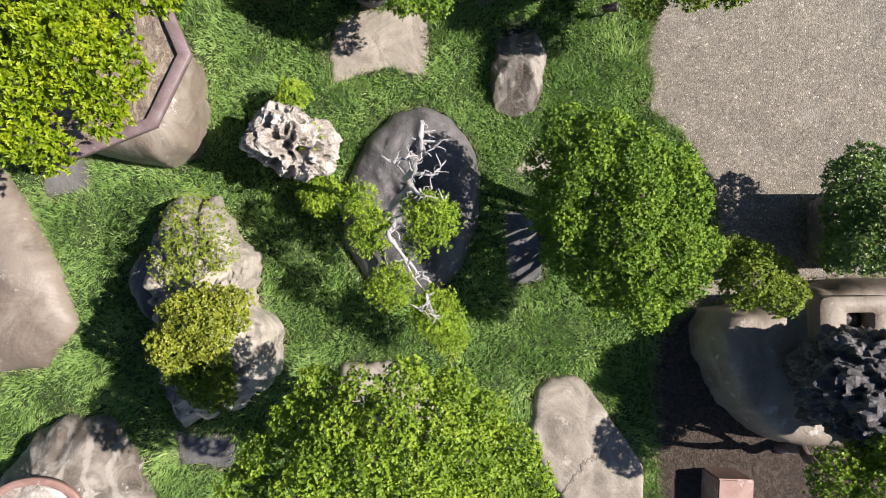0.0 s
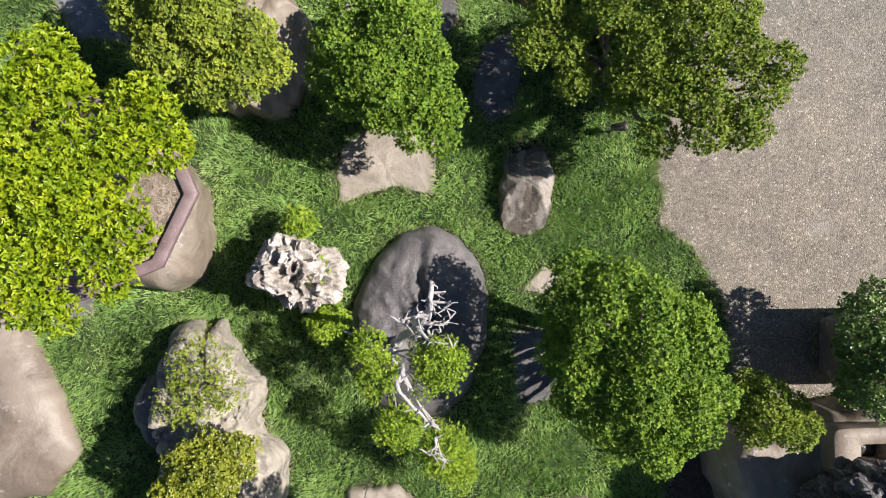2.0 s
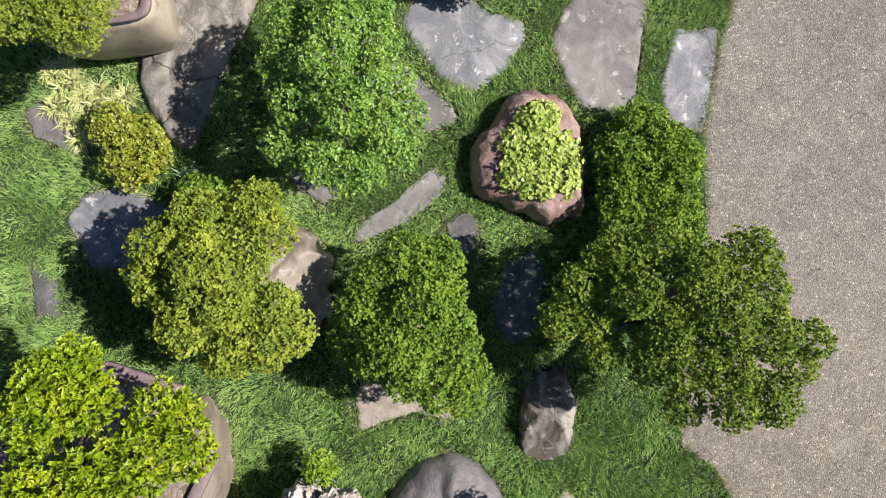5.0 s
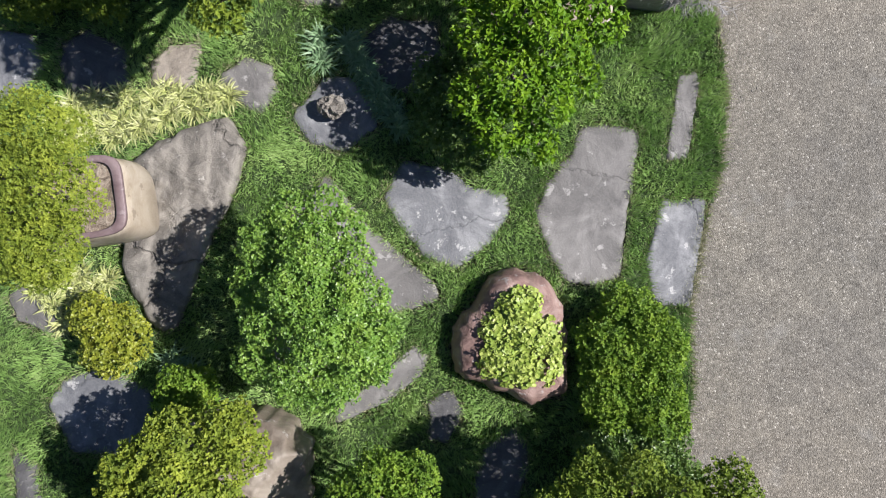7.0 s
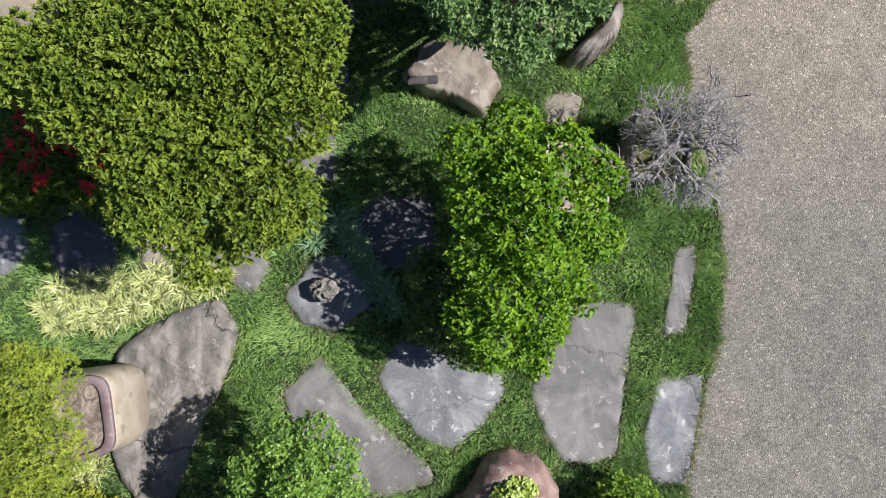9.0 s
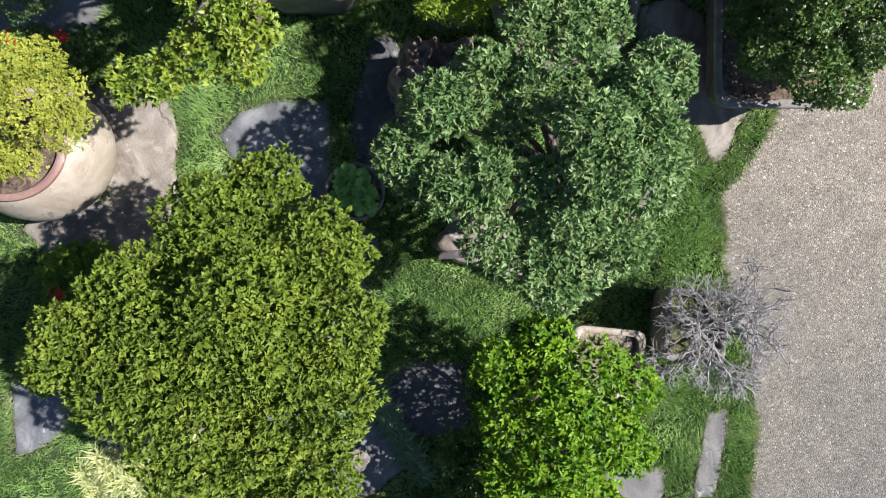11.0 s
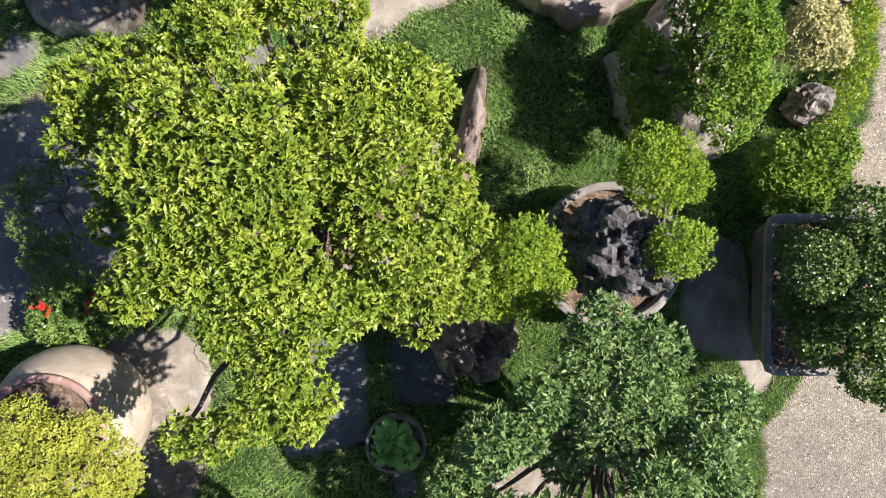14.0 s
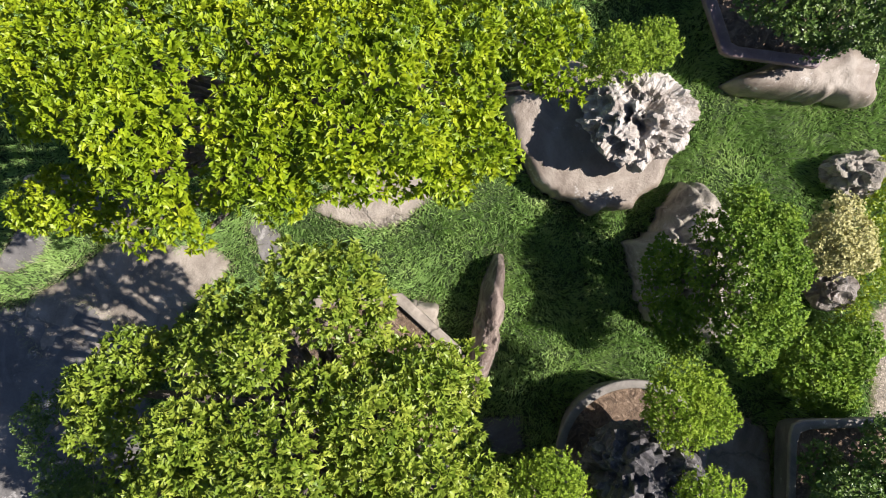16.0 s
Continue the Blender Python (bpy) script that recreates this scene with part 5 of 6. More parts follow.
tree((0.86, 10.80, 0.00), [(0.44, 12.13, 2.15, 0.27, 0.27, 0.23), (0.76, 11.93, 2.15, 0.29, 0.29, 0.25), (0.31, 11.84, 2.10, 0.22, 0.22, 0.18),
      (1.03, 11.94, 2.04, 0.17, 0.17, 0.14), (-0.02, 11.53, 2.15, 0.24, 0.24, 0.20), (-0.44, 11.23, 2.20, 0.27, 0.27, 0.23),
      (-0.20, 11.28, 2.15, 0.20, 0.20, 0.17), (-0.72, 10.85, 2.04, 0.24, 0.24, 0.19), (-0.57, 10.64, 2.04, 0.20, 0.20, 0.17),
      (0.18, 11.04, 2.04, 0.19, 0.19, 0.16), (-0.30, 10.55, 2.26, 0.26, 0.26, 0.22), (0.00, 10.64, 2.31, 0.23, 0.23, 0.19),
      (0.01, 10.14, 2.26, 0.26, 0.26, 0.22), (0.16, 9.94, 2.15, 0.18, 0.18, 0.16), (0.45, 11.36, 2.31, 0.26, 0.26, 0.23),
      (0.76, 11.49, 2.31, 0.28, 0.28, 0.24), (1.42, 11.48, 2.26, 0.27, 0.27, 0.24), (1.08, 11.21, 2.47, 0.30, 0.30, 0.26),
      (0.74, 10.97, 2.69, 0.28, 0.28, 0.24), (1.25, 10.99, 2.47, 0.27, 0.27, 0.23), (0.83, 10.64, 2.69, 0.30, 0.30, 0.26),
      (1.21, 10.60, 2.47, 0.28, 0.28, 0.24), (0.44, 10.55, 2.37, 0.23, 0.23, 0.19), (0.64, 10.29, 2.47, 0.27, 0.27, 0.23),
      (1.03, 10.14, 2.37, 0.27, 0.27, 0.24), (0.38, 10.14, 2.26, 0.23, 0.23, 0.19), (0.52, 9.78, 2.26, 0.27, 0.27, 0.23),
      (0.74, 9.91, 2.26, 0.24, 0.24, 0.19), (1.43, 10.72, 2.26, 0.18, 0.18, 0.15)],
     "strap", "blue", "blue-green long-leaved tree with separate foliage pads", 77, trunk=0.12, clump=0.15)
tree((-0.17, 12.28, 0.97), [(-0.12, 12.72, 1.74, 0.37, 0.37, 0.31), (0.12, 12.49, 1.61, 0.23, 0.23, 0.19), (-0.38, 12.34, 1.56, 0.23, 0.23, 0.19),
      (-0.16, 12.35, 1.51, 0.25, 0.25, 0.22)],
     "needle", "needle", "small lime-green conifer growing from a stump", 78, trunk=0.05, clump=0.095)
tree((1.21, 12.84, 0.48), [(1.07, 13.47, 1.78, 0.39, 0.39, 0.32), (1.30, 13.37, 1.72, 0.22, 0.22, 0.18), (1.14, 12.80, 2.06, 0.26, 0.26, 0.23),
      (1.07, 12.75, 1.83, 0.19, 0.19, 0.16)],
     "needle", "needle", "lime-green conifer on a black rock in a round pot", 79, trunk=0.06, clump=0.095)
tree((3.04, 12.33, 0.75), [(2.62, 12.26, 1.29, 0.23, 0.23, 0.19), (2.74, 11.89, 1.29, 0.22, 0.22, 0.18), (2.55, 12.75, 1.29, 0.20, 0.20, 0.17),
      (2.46, 12.62, 1.88, 0.34, 0.34, 0.29), (2.94, 12.97, 1.88, 0.39, 0.39, 0.33), (3.01, 12.37, 1.88, 0.41, 0.41, 0.35),
      (2.73, 11.92, 1.51, 0.27, 0.27, 0.23), (3.18, 11.67, 1.72, 0.38, 0.38, 0.32), (3.58, 12.14, 1.83, 0.52, 0.52, 0.43),
      (3.54, 12.86, 1.83, 0.46, 0.46, 0.40)],
     "medium", "deep", "dark green tree in a rectangular trough", 80, trunk=0.08)
shrub([(2.87, 13.55, 0.75, 0.42, 0.42, 0.35), (3.26, 13.67, 0.75, 0.33, 0.33, 0.29), (3.10, 13.26, 0.65, 0.34, 0.34, 0.29)],
      "medium", "green", "low green clipped shrub beside the gravel", 81)
shrub([(3.74, 15.53, 0.45, 0.20, 0.20, 0.18), (3.66, 15.13, 0.49, 0.22, 0.22, 0.18), (3.67, 14.72, 0.49, 0.22, 0.22, 0.18),
      (3.57, 14.37, 0.47, 0.20, 0.20, 0.17), (3.40, 14.07, 0.43, 0.18, 0.18, 0.16), (3.25, 13.82, 0.39, 0.16, 0.16, 0.14)],
      "needle", "lime", "lime-green ground cover along the gravel", 82)
tree((-1.77, 13.44, 0.75), [(-2.60, 13.71, 3.12, 0.31, 0.31, 0.27), (-2.15, 13.68, 3.23, 0.30, 0.30, 0.26), (-2.78, 13.39, 3.12, 0.25, 0.25, 0.20),
      (-2.34, 13.33, 3.28, 0.30, 0.30, 0.26), (-1.97, 13.36, 3.28, 0.27, 0.27, 0.23), (-2.59, 13.07, 3.17, 0.26, 0.26, 0.22),
      (-2.17, 12.98, 3.28, 0.28, 0.28, 0.24), (-1.88, 13.07, 3.23, 0.20, 0.20, 0.17), (-2.76, 12.72, 3.01, 0.24, 0.24, 0.19),
      (-3.01, 12.54, 2.80, 0.20, 0.20, 0.17), (-2.44, 12.68, 3.12, 0.25, 0.25, 0.20), (-2.07, 12.65, 3.17, 0.27, 0.27, 0.24),
      (-1.84, 12.76, 3.12, 0.20, 0.20, 0.17), (-2.26, 12.32, 2.90, 0.26, 0.26, 0.22), (-1.86, 12.32, 3.01, 0.29, 0.29, 0.25),
      (-1.58, 12.43, 2.90, 0.22, 0.22, 0.18), (-2.05, 11.96, 2.80, 0.26, 0.26, 0.23), (-1.87, 11.72, 2.58, 0.22, 0.22, 0.18),
      (-2.26, 11.58, 2.47, 0.23, 0.23, 0.19), (-1.94, 11.48, 2.37, 0.16, 0.16, 0.14), (-2.59, 11.39, 2.37, 0.18, 0.18, 0.16),
      (-2.88, 11.37, 2.26, 0.17, 0.17, 0.14), (-1.56, 13.76, 3.01, 0.29, 0.29, 0.25), (-1.19, 13.91, 2.80, 0.30, 0.30, 0.26),
      (-1.56, 13.47, 3.01, 0.25, 0.25, 0.22), (-1.26, 13.43, 3.01, 0.27, 0.27, 0.23), (-1.69, 13.22, 2.90, 0.22, 0.22, 0.18),
      (-1.37, 13.10, 3.01, 0.25, 0.25, 0.22), (-1.04, 13.15, 2.90, 0.24, 0.24, 0.20), (-0.84, 13.26, 2.69, 0.22, 0.22, 0.18),
      (-0.72, 13.00, 2.58, 0.19, 0.19, 0.17), (-1.19, 12.81, 2.90, 0.26, 0.26, 0.22), (-1.48, 12.86, 2.69, 0.17, 0.17, 0.15),
      (-0.97, 12.79, 2.69, 0.22, 0.22, 0.18), (-1.28, 12.47, 2.69, 0.19, 0.19, 0.16), (-1.00, 12.51, 2.58, 0.24, 0.24, 0.20),
      (-1.04, 12.21, 2.37, 0.14, 0.14, 0.12), (-0.70, 12.60, 2.37, 0.18, 0.18, 0.16), (-0.74, 12.38, 2.26, 0.15, 0.15, 0.13),
      (-3.40, 13.95, 2.58, 0.24, 0.24, 0.20), (-3.54, 13.62, 2.47, 0.16, 0.16, 0.14), (-3.32, 13.71, 2.58, 0.17, 0.17, 0.15),
      (-3.35, 13.35, 2.37, 0.14, 0.14, 0.12), (-3.32, 13.01, 2.37, 0.16, 0.16, 0.14), (-0.96, 13.90, 2.58, 0.19, 0.19, 0.17),
      (-0.96, 13.61, 2.58, 0.16, 0.16, 0.13), (-2.05, 14.76, 2.69, 0.19, 0.19, 0.17), (-1.71, 14.71, 2.69, 0.22, 0.22, 0.18),
      (-1.54, 14.51, 2.58, 0.16, 0.16, 0.14), (-1.88, 14.51, 2.80, 0.22, 0.22, 0.18), (-2.20, 14.46, 2.69, 0.18, 0.18, 0.15),
      (-2.56, 14.51, 2.47, 0.17, 0.17, 0.14), (-2.88, 14.25, 2.37, 0.14, 0.14, 0.12), (-3.23, 14.12, 2.47, 0.23, 0.23, 0.19),
      (-3.54, 13.86, 2.26, 0.18, 0.18, 0.15), (-2.62, 14.19, 2.80, 0.22, 0.22, 0.18), (-2.27, 14.23, 3.01, 0.20, 0.20, 0.17),
      (-1.39, 14.11, 2.47, 0.19, 0.19, 0.16), (-1.11, 14.06, 2.37, 0.17, 0.17, 0.15), (-0.89, 14.07, 2.26, 0.13, 0.13, 0.11),
      (-1.61, 14.27, 2.58, 0.18, 0.18, 0.15), (-1.70, 13.96, 2.58, 0.18, 0.18, 0.16), (-1.39, 13.84, 2.47, 0.19, 0.19, 0.16),
      (-1.15, 13.85, 2.37, 0.15, 0.15, 0.13), (-1.89, 13.98, 2.80, 0.19, 0.19, 0.16)],
     "long", "pale_lime", "very large lime-green tree with a spreading crown", 83, trunk=0.16, clump=0.16)
tree((-2.28, 16.04, 0.00), [(-3.25, 15.80, 3.12, 0.22, 0.22, 0.18), (-2.93, 15.96, 3.23, 0.23, 0.23, 0.18), (-2.68, 15.99, 3.23, 0.17, 0.17, 0.15),
      (-2.94, 15.61, 3.28, 0.24, 0.24, 0.19), (-2.69, 15.71, 3.23, 0.17, 0.17, 0.15), (-2.80, 15.40, 3.12, 0.22, 0.22, 0.18),
      (-2.99, 15.43, 3.06, 0.15, 0.15, 0.13), (-2.76, 15.13, 2.90, 0.16, 0.16, 0.14), (-2.99, 15.02, 2.80, 0.13, 0.13, 0.11),
      (-2.32, 15.63, 3.17, 0.18, 0.18, 0.15), (-2.19, 15.39, 3.23, 0.23, 0.23, 0.18), (-2.07, 15.61, 3.28, 0.20, 0.20, 0.17),
      (-2.06, 15.26, 3.06, 0.17, 0.17, 0.14), (-2.39, 15.30, 3.01, 0.14, 0.14, 0.12), (-2.22, 15.79, 3.17, 0.15, 0.15, 0.13),
      (-1.78, 15.86, 3.28, 0.22, 0.22, 0.18), (-1.65, 15.57, 3.33, 0.26, 0.26, 0.22), (-1.41, 15.93, 3.28, 0.24, 0.24, 0.19),
      (-1.28, 15.61, 3.28, 0.25, 0.25, 0.20), (-1.56, 15.38, 3.06, 0.18, 0.18, 0.16), (-1.82, 15.38, 3.12, 0.18, 0.18, 0.15),
      (-1.15, 15.42, 2.90, 0.19, 0.19, 0.16), (-1.29, 15.35, 2.80, 0.13, 0.13, 0.11), (-0.92, 15.91, 2.90, 0.24, 0.24, 0.20),
      (-0.81, 15.59, 2.80, 0.22, 0.22, 0.18), (-0.99, 15.36, 2.58, 0.17, 0.17, 0.15), (-0.62, 15.52, 2.47, 0.13, 0.13, 0.11),
      (-2.40, 16.19, 3.12, 0.22, 0.22, 0.18), (-2.05, 16.11, 3.17, 0.23, 0.23, 0.19), (-1.73, 16.24, 3.17, 0.24, 0.24, 0.20),
      (-1.34, 16.25, 3.12, 0.25, 0.25, 0.20), (-0.93, 16.24, 2.96, 0.24, 0.24, 0.20), (-0.49, 16.27, 2.69, 0.22, 0.22, 0.18),
      (-0.18, 16.38, 2.47, 0.18, 0.18, 0.15), (-0.06, 16.05, 2.15, 0.11, 0.11, 0.09), (-0.28, 16.12, 2.37, 0.15, 0.15, 0.13),
      (-3.40, 16.30, 2.80, 0.27, 0.27, 0.23), (-3.74, 16.09, 2.69, 0.24, 0.24, 0.20), (-2.97, 16.38, 2.90, 0.19, 0.19, 0.16),
      (-3.80, 16.37, 2.69, 0.20, 0.20, 0.17), (-3.69, 15.77, 2.69, 0.15, 0.15, 0.13), (-3.71, 15.26, 2.37, 0.24, 0.24, 0.20),
      (-4.03, 15.19, 2.15, 0.19, 0.19, 0.16), (-3.47, 15.14, 2.37, 0.16, 0.16, 0.14), (-2.74, 14.98, 2.47, 0.11, 0.11, 0.09),
      (-2.68, 16.61, 3.01, 0.25, 0.25, 0.22), (-1.99, 16.57, 3.12, 0.27, 0.27, 0.24), (-1.34, 16.66, 3.01, 0.28, 0.28, 0.24),
      (-0.61, 16.71, 2.69, 0.24, 0.24, 0.20), (-3.45, 16.68, 2.80, 0.27, 0.27, 0.23)],
     "big", "lime", "broad bright lime-green tree with layered foliage", 84, trunk=0.15, clump=0.16)
tree((1.82, 14.41, 0.54), [(1.65, 15.14, 1.56, 0.23, 0.23, 0.19), (1.90, 14.98, 1.61, 0.24, 0.24, 0.19), (1.62, 14.78, 1.72, 0.25, 0.25, 0.22),
      (1.98, 14.64, 1.61, 0.23, 0.23, 0.19), (1.73, 14.44, 1.72, 0.28, 0.28, 0.24), (1.59, 14.15, 1.61, 0.25, 0.25, 0.22),
      (1.95, 14.20, 1.56, 0.23, 0.23, 0.19), (1.78, 13.90, 1.45, 0.22, 0.22, 0.18), (1.42, 14.95, 1.34, 0.17, 0.17, 0.14),
      (1.38, 14.57, 1.34, 0.17, 0.17, 0.14), (1.40, 14.26, 1.24, 0.15, 0.15, 0.13), (1.14, 14.65, 1.05, 0.23, 0.23, 0.19),
      (1.10, 14.38, 1.02, 0.19, 0.19, 0.16), (1.23, 14.11, 1.05, 0.24, 0.24, 0.20), (1.35, 13.86, 0.97, 0.17, 0.17, 0.14)],
     "small", "green", "green trained tree growing over a tan rock", 85, trunk=0.07, clump=0.12)
shrub([(2.80, 14.85, 1.13, 0.31, 0.31, 0.26), (2.70, 14.70, 1.02, 0.19, 0.19, 0.16), (3.04, 14.70, 1.02, 0.19, 0.19, 0.16),
      (2.86, 15.11, 1.02, 0.19, 0.19, 0.16)],
      "small", "beige", "pale beige-leaved round shrub", 86, clump=0.12)
tree((-4.88, 13.24, 0.00), [(-4.66, 13.37, 1.08, 0.19, 0.19, 0.16), (-4.43, 13.51, 1.02, 0.15, 0.15, 0.13), (-4.70, 12.99, 1.08, 0.17, 0.17, 0.14),
      (-4.48, 12.72, 1.18, 0.23, 0.23, 0.19), (-4.52, 12.43, 1.08, 0.18, 0.18, 0.15), (-4.29, 12.49, 0.97, 0.15, 0.15, 0.13),
      (-4.36, 12.79, 0.97, 0.13, 0.13, 0.11), (-4.84, 13.22, 0.97, 0.14, 0.14, 0.12)],
     "needle", "deep", "thin airy juniper over a flagstone", 87, trunk=0.04, thick=0.7, clump=0.1)
tree((2.52, 17.40, 0.54), [(2.68, 16.98, 1.29, 0.44, 0.44, 0.38), (3.00, 16.94, 1.40, 0.39, 0.39, 0.33), (2.18, 17.19, 1.40, 0.43, 0.43, 0.37)],
     "medium", "deep", "dark green tree in a purple clay tray", 88, trunk=0.08)
shrub([(0.62, 16.57, 1.29, 0.25, 0.25, 0.20), (0.93, 16.63, 1.29, 0.23, 0.23, 0.19), (0.46, 16.47, 1.08, 0.18, 0.18, 0.15)],
      "needle", "needle", "juniper growing over a white scholar rock", 89, floor=0.54, clump=0.08)

# shrubs and low plants
shrub([(-2.38, -0.55, 1.45, 0.31, 0.31, 0.27), (-2.62, -0.76, 1.38, 0.23, 0.23, 0.20), (-2.13, -0.45, 1.38, 0.23, 0.23, 0.20),
      (-2.53, -0.49, 1.40, 0.21, 0.21, 0.18), (-2.28, -0.73, 1.38, 0.21, 0.21, 0.18)],
      "small", "bronze", "yellow-bronze clipped shrub on a limestone outcrop", 90, floor=0.6, clump=0.1, thick=1.4)
shrub([(-2.44, -1.14, 1.05, 0.28, 0.28, 0.24), (-2.62, -1.02, 1.05, 0.20, 0.20, 0.17), (-2.32, -1.27, 0.95, 0.20, 0.20, 0.17)],
      "small", "moss", "dark green clipped shrub at the foot of a yellow one", 91, floor=0.5, clump=0.1, thick=1.3)
shrub([(-2.50, 0.35, 1.20, 0.33, 0.33, 0.28), (-2.62, 0.03, 1.15, 0.30, 0.30, 0.26), (-2.31, 0.13, 1.10, 0.25, 0.25, 0.21)],
      "fine", "olive", "pale green creeping plant on a limestone outcrop", 92, floor=0.7, clump=0.1, thick=0.3)
shrub([(-1.63, 1.77, 0.60, 0.18, 0.18, 0.15), (-1.42, 1.28, 0.85, 0.13, 0.13, 0.11), (-1.36, 0.71, 0.50, 0.24, 0.24, 0.21)],
      "small", "needle", "small bright green shrub around a white rock", 93, clump=0.09)
shrub([(-4.23, 9.16, 0.66, 0.50, 0.50, 0.42), (-3.81, 8.85, 0.60, 0.33, 0.33, 0.28), (-4.51, 8.85, 0.60, 0.36, 0.36, 0.30)],
      "medium", "moss", "dark green flowering bush with red blossom", 94)
shrub([(-3.95, 9.48, 0.60, 0.49, 0.49, 0.41), (-3.32, 9.55, 0.55, 0.33, 0.33, 0.28), (-4.30, 9.75, 0.50, 0.38, 0.38, 0.33)],
      "medium", "green", "low green bush with red blossom", 95)
shrub([(-4.72, 12.04, 0.54, 0.41, 0.41, 0.35), (-4.21, 12.09, 0.54, 0.29, 0.29, 0.25)],
      "medium", "deep", "low dark bush beside a flagstone", 96)
shrub([(-3.59, 5.10, 0.50, 0.36, 0.36, 0.31), (-3.82, 5.34, 0.45, 0.24, 0.24, 0.21)],
      "medium", "bronze", "bronze-tinted low shrub growing beside a grey rock", 97)
shrub([(-2.78, 4.52, 0.60, 0.33, 0.33, 0.28)],
      "medium", "green", "low green shrub growing between stones", 98)
boulder([(-0.39, 14.72), (-0.29, 14.72), (-0.31, 14.06), (-0.44, 13.52), (-0.65, 13.06), (-0.74, 13.18), (-0.64, 13.82), (-0.54, 14.36)], 0.54, "wood", "long weathered driftwood log standing on edge in the lawn", seed=168.3, flat=3, rough=0.08, crag=0.06, ridge=0.05, name='driftwood')
boulder([(0.71, 10.91), (0.86, 10.96), (1.26, 10.53), (1.24, 10.40), (0.89, 10.60)], 0.45, "pink_clay", "pinkish rock at the foot of a long-leaved tree", seed=170.0, flat=4)
pot((1.36, 8.83), 0.7, 0.38, 0.36, "cream_clay", "cream_clay", "square cream clay pot under a bright green tree", turn=-6, square=9, rim=0.06, lip=0.02, taper=0.85, filling="dry_soil")
pot((4.33, -0.69), 0.97, 0.45, 0.26, "tan_rock", "tan_rock", "beige stone block with a square hollow", square=10, rim=0.17, lip=0.0, taper=0.98, base=0.68, name="stone_block", soil=0.2, filling="plate")
tree((4.00, -2.30, 0.00), [(3.54, -2.06, 1.90, 0.29, 0.29, 0.25), (3.82, -2.18, 2.10, 0.37, 0.37, 0.32), (4.19, -1.86, 2.20, 0.41, 0.41, 0.35),
      (3.93, -1.86, 1.70, 0.20, 0.20, 0.17)],
     "small", "lush", "yellow-green tree behind a black rock", 101, trunk=0.08)
pot((-0.8, 3.04), 0.34, 0.24, 0.22, "dark_stone", "dark_stone", "small dark round pot on a beige stepping stone", rim=0.04, lip=0.02, taper=0.8, base=0.045)


# silver deadwood of the juniper
deadwood = thing("deadwood_snag", (-0.61, 0.46, 0.42), "silver-white bleached deadwood branches over a black boulder", "deadwood")
foot = Vector(deadwood.location)
for r0, r1, path in (
        (0.045, 0.018, [(-0.61, 0.46, 0.42), (-0.43, 0.71, 1.20), (-0.37, 0.87, 1.80), (-0.34, 1.03, 2.00), (-0.32, 1.18, 2.02)]),
        (0.016, 0.005, [(-0.37, 0.87, 1.80), (-0.48, 0.87, 1.90), (-0.54, 0.82, 1.92), (-0.59, 0.85, 1.95)]),
        (0.014, 0.004, [(-0.34, 1.01, 2.00), (-0.23, 0.95, 2.02), (-0.21, 0.96, 2.04)]),
        (0.014, 0.004, [(-0.33, 1.08, 2.00), (-0.24, 1.06, 2.03)]),
        (0.020, 0.005, [(-0.40, 0.79, 1.50), (-0.24, 0.78, 1.60), (-0.16, 0.80, 1.65), (-0.13, 0.85, 1.68)]),
        (0.020, 0.005, [(-0.42, 0.70, 1.30), (-0.29, 0.58, 1.35), (-0.17, 0.55, 1.40), (-0.08, 0.56, 1.42)]),
        (0.025, 0.009, [(-0.61, 0.45, 1.20), (-0.56, 0.30, 1.50), (-0.50, 0.15, 1.55), (-0.48, 0.00, 1.50), (-0.34, -0.12, 1.40), (-0.21, -0.19, 1.40)]),
        (0.018, 0.005, [(-0.31, 0.69, 1.20), (-0.24, 0.60, 1.25), (-0.19, 0.70, 1.30)]),
        (0.016, 0.005, [(-0.24, -0.34, 1.15), (-0.22, -0.43, 1.20), (-0.30, -0.49, 1.22), (-0.33, -0.48, 1.24)]),
        (0.012, 0.004, [(-0.25, -0.46, 1.20), (-0.18, -0.55, 1.22), (-0.14, -0.57, 1.24)]),
        (0.011, 0.003, [(-0.35, 0.93, 1.90), (-0.43, 0.91, 1.95), (-0.45, 0.87, 1.96)]),
        (0.011, 0.003, [(-0.36, 0.96, 1.95), (-0.29, 0.92, 1.98)]),
):
    v, f = tube([Vector(p) - foot for p in path], r0, r1, 7, r0 * 90, 0.10)
    f = [list(q) for q in f]
    rng = np.random.default_rng(int(r0 * 10000))
    for a, b in zip(path, path[1:]):
        for _ in range(3):
            p = Vector(a).lerp(Vector(b), rng.uniform(0, 1)) - foot
            d = Vector((rng.normal(), rng.normal(), 0.4)).normalized() * rng.uniform(0.05, 0.13)
            v2, f2 = tube([p, p + d * 0.6 + Vector(rng.normal(0, 0.015, 3)), p + d], 0.010, 0.003, 5, 1.0, 0.02)
            f += [[k + len(v) for k in q] for q in f2]
            v = v + v2
    part("branch", mesh_from("branch", v, f, M["deadwood"], True), deadwood)


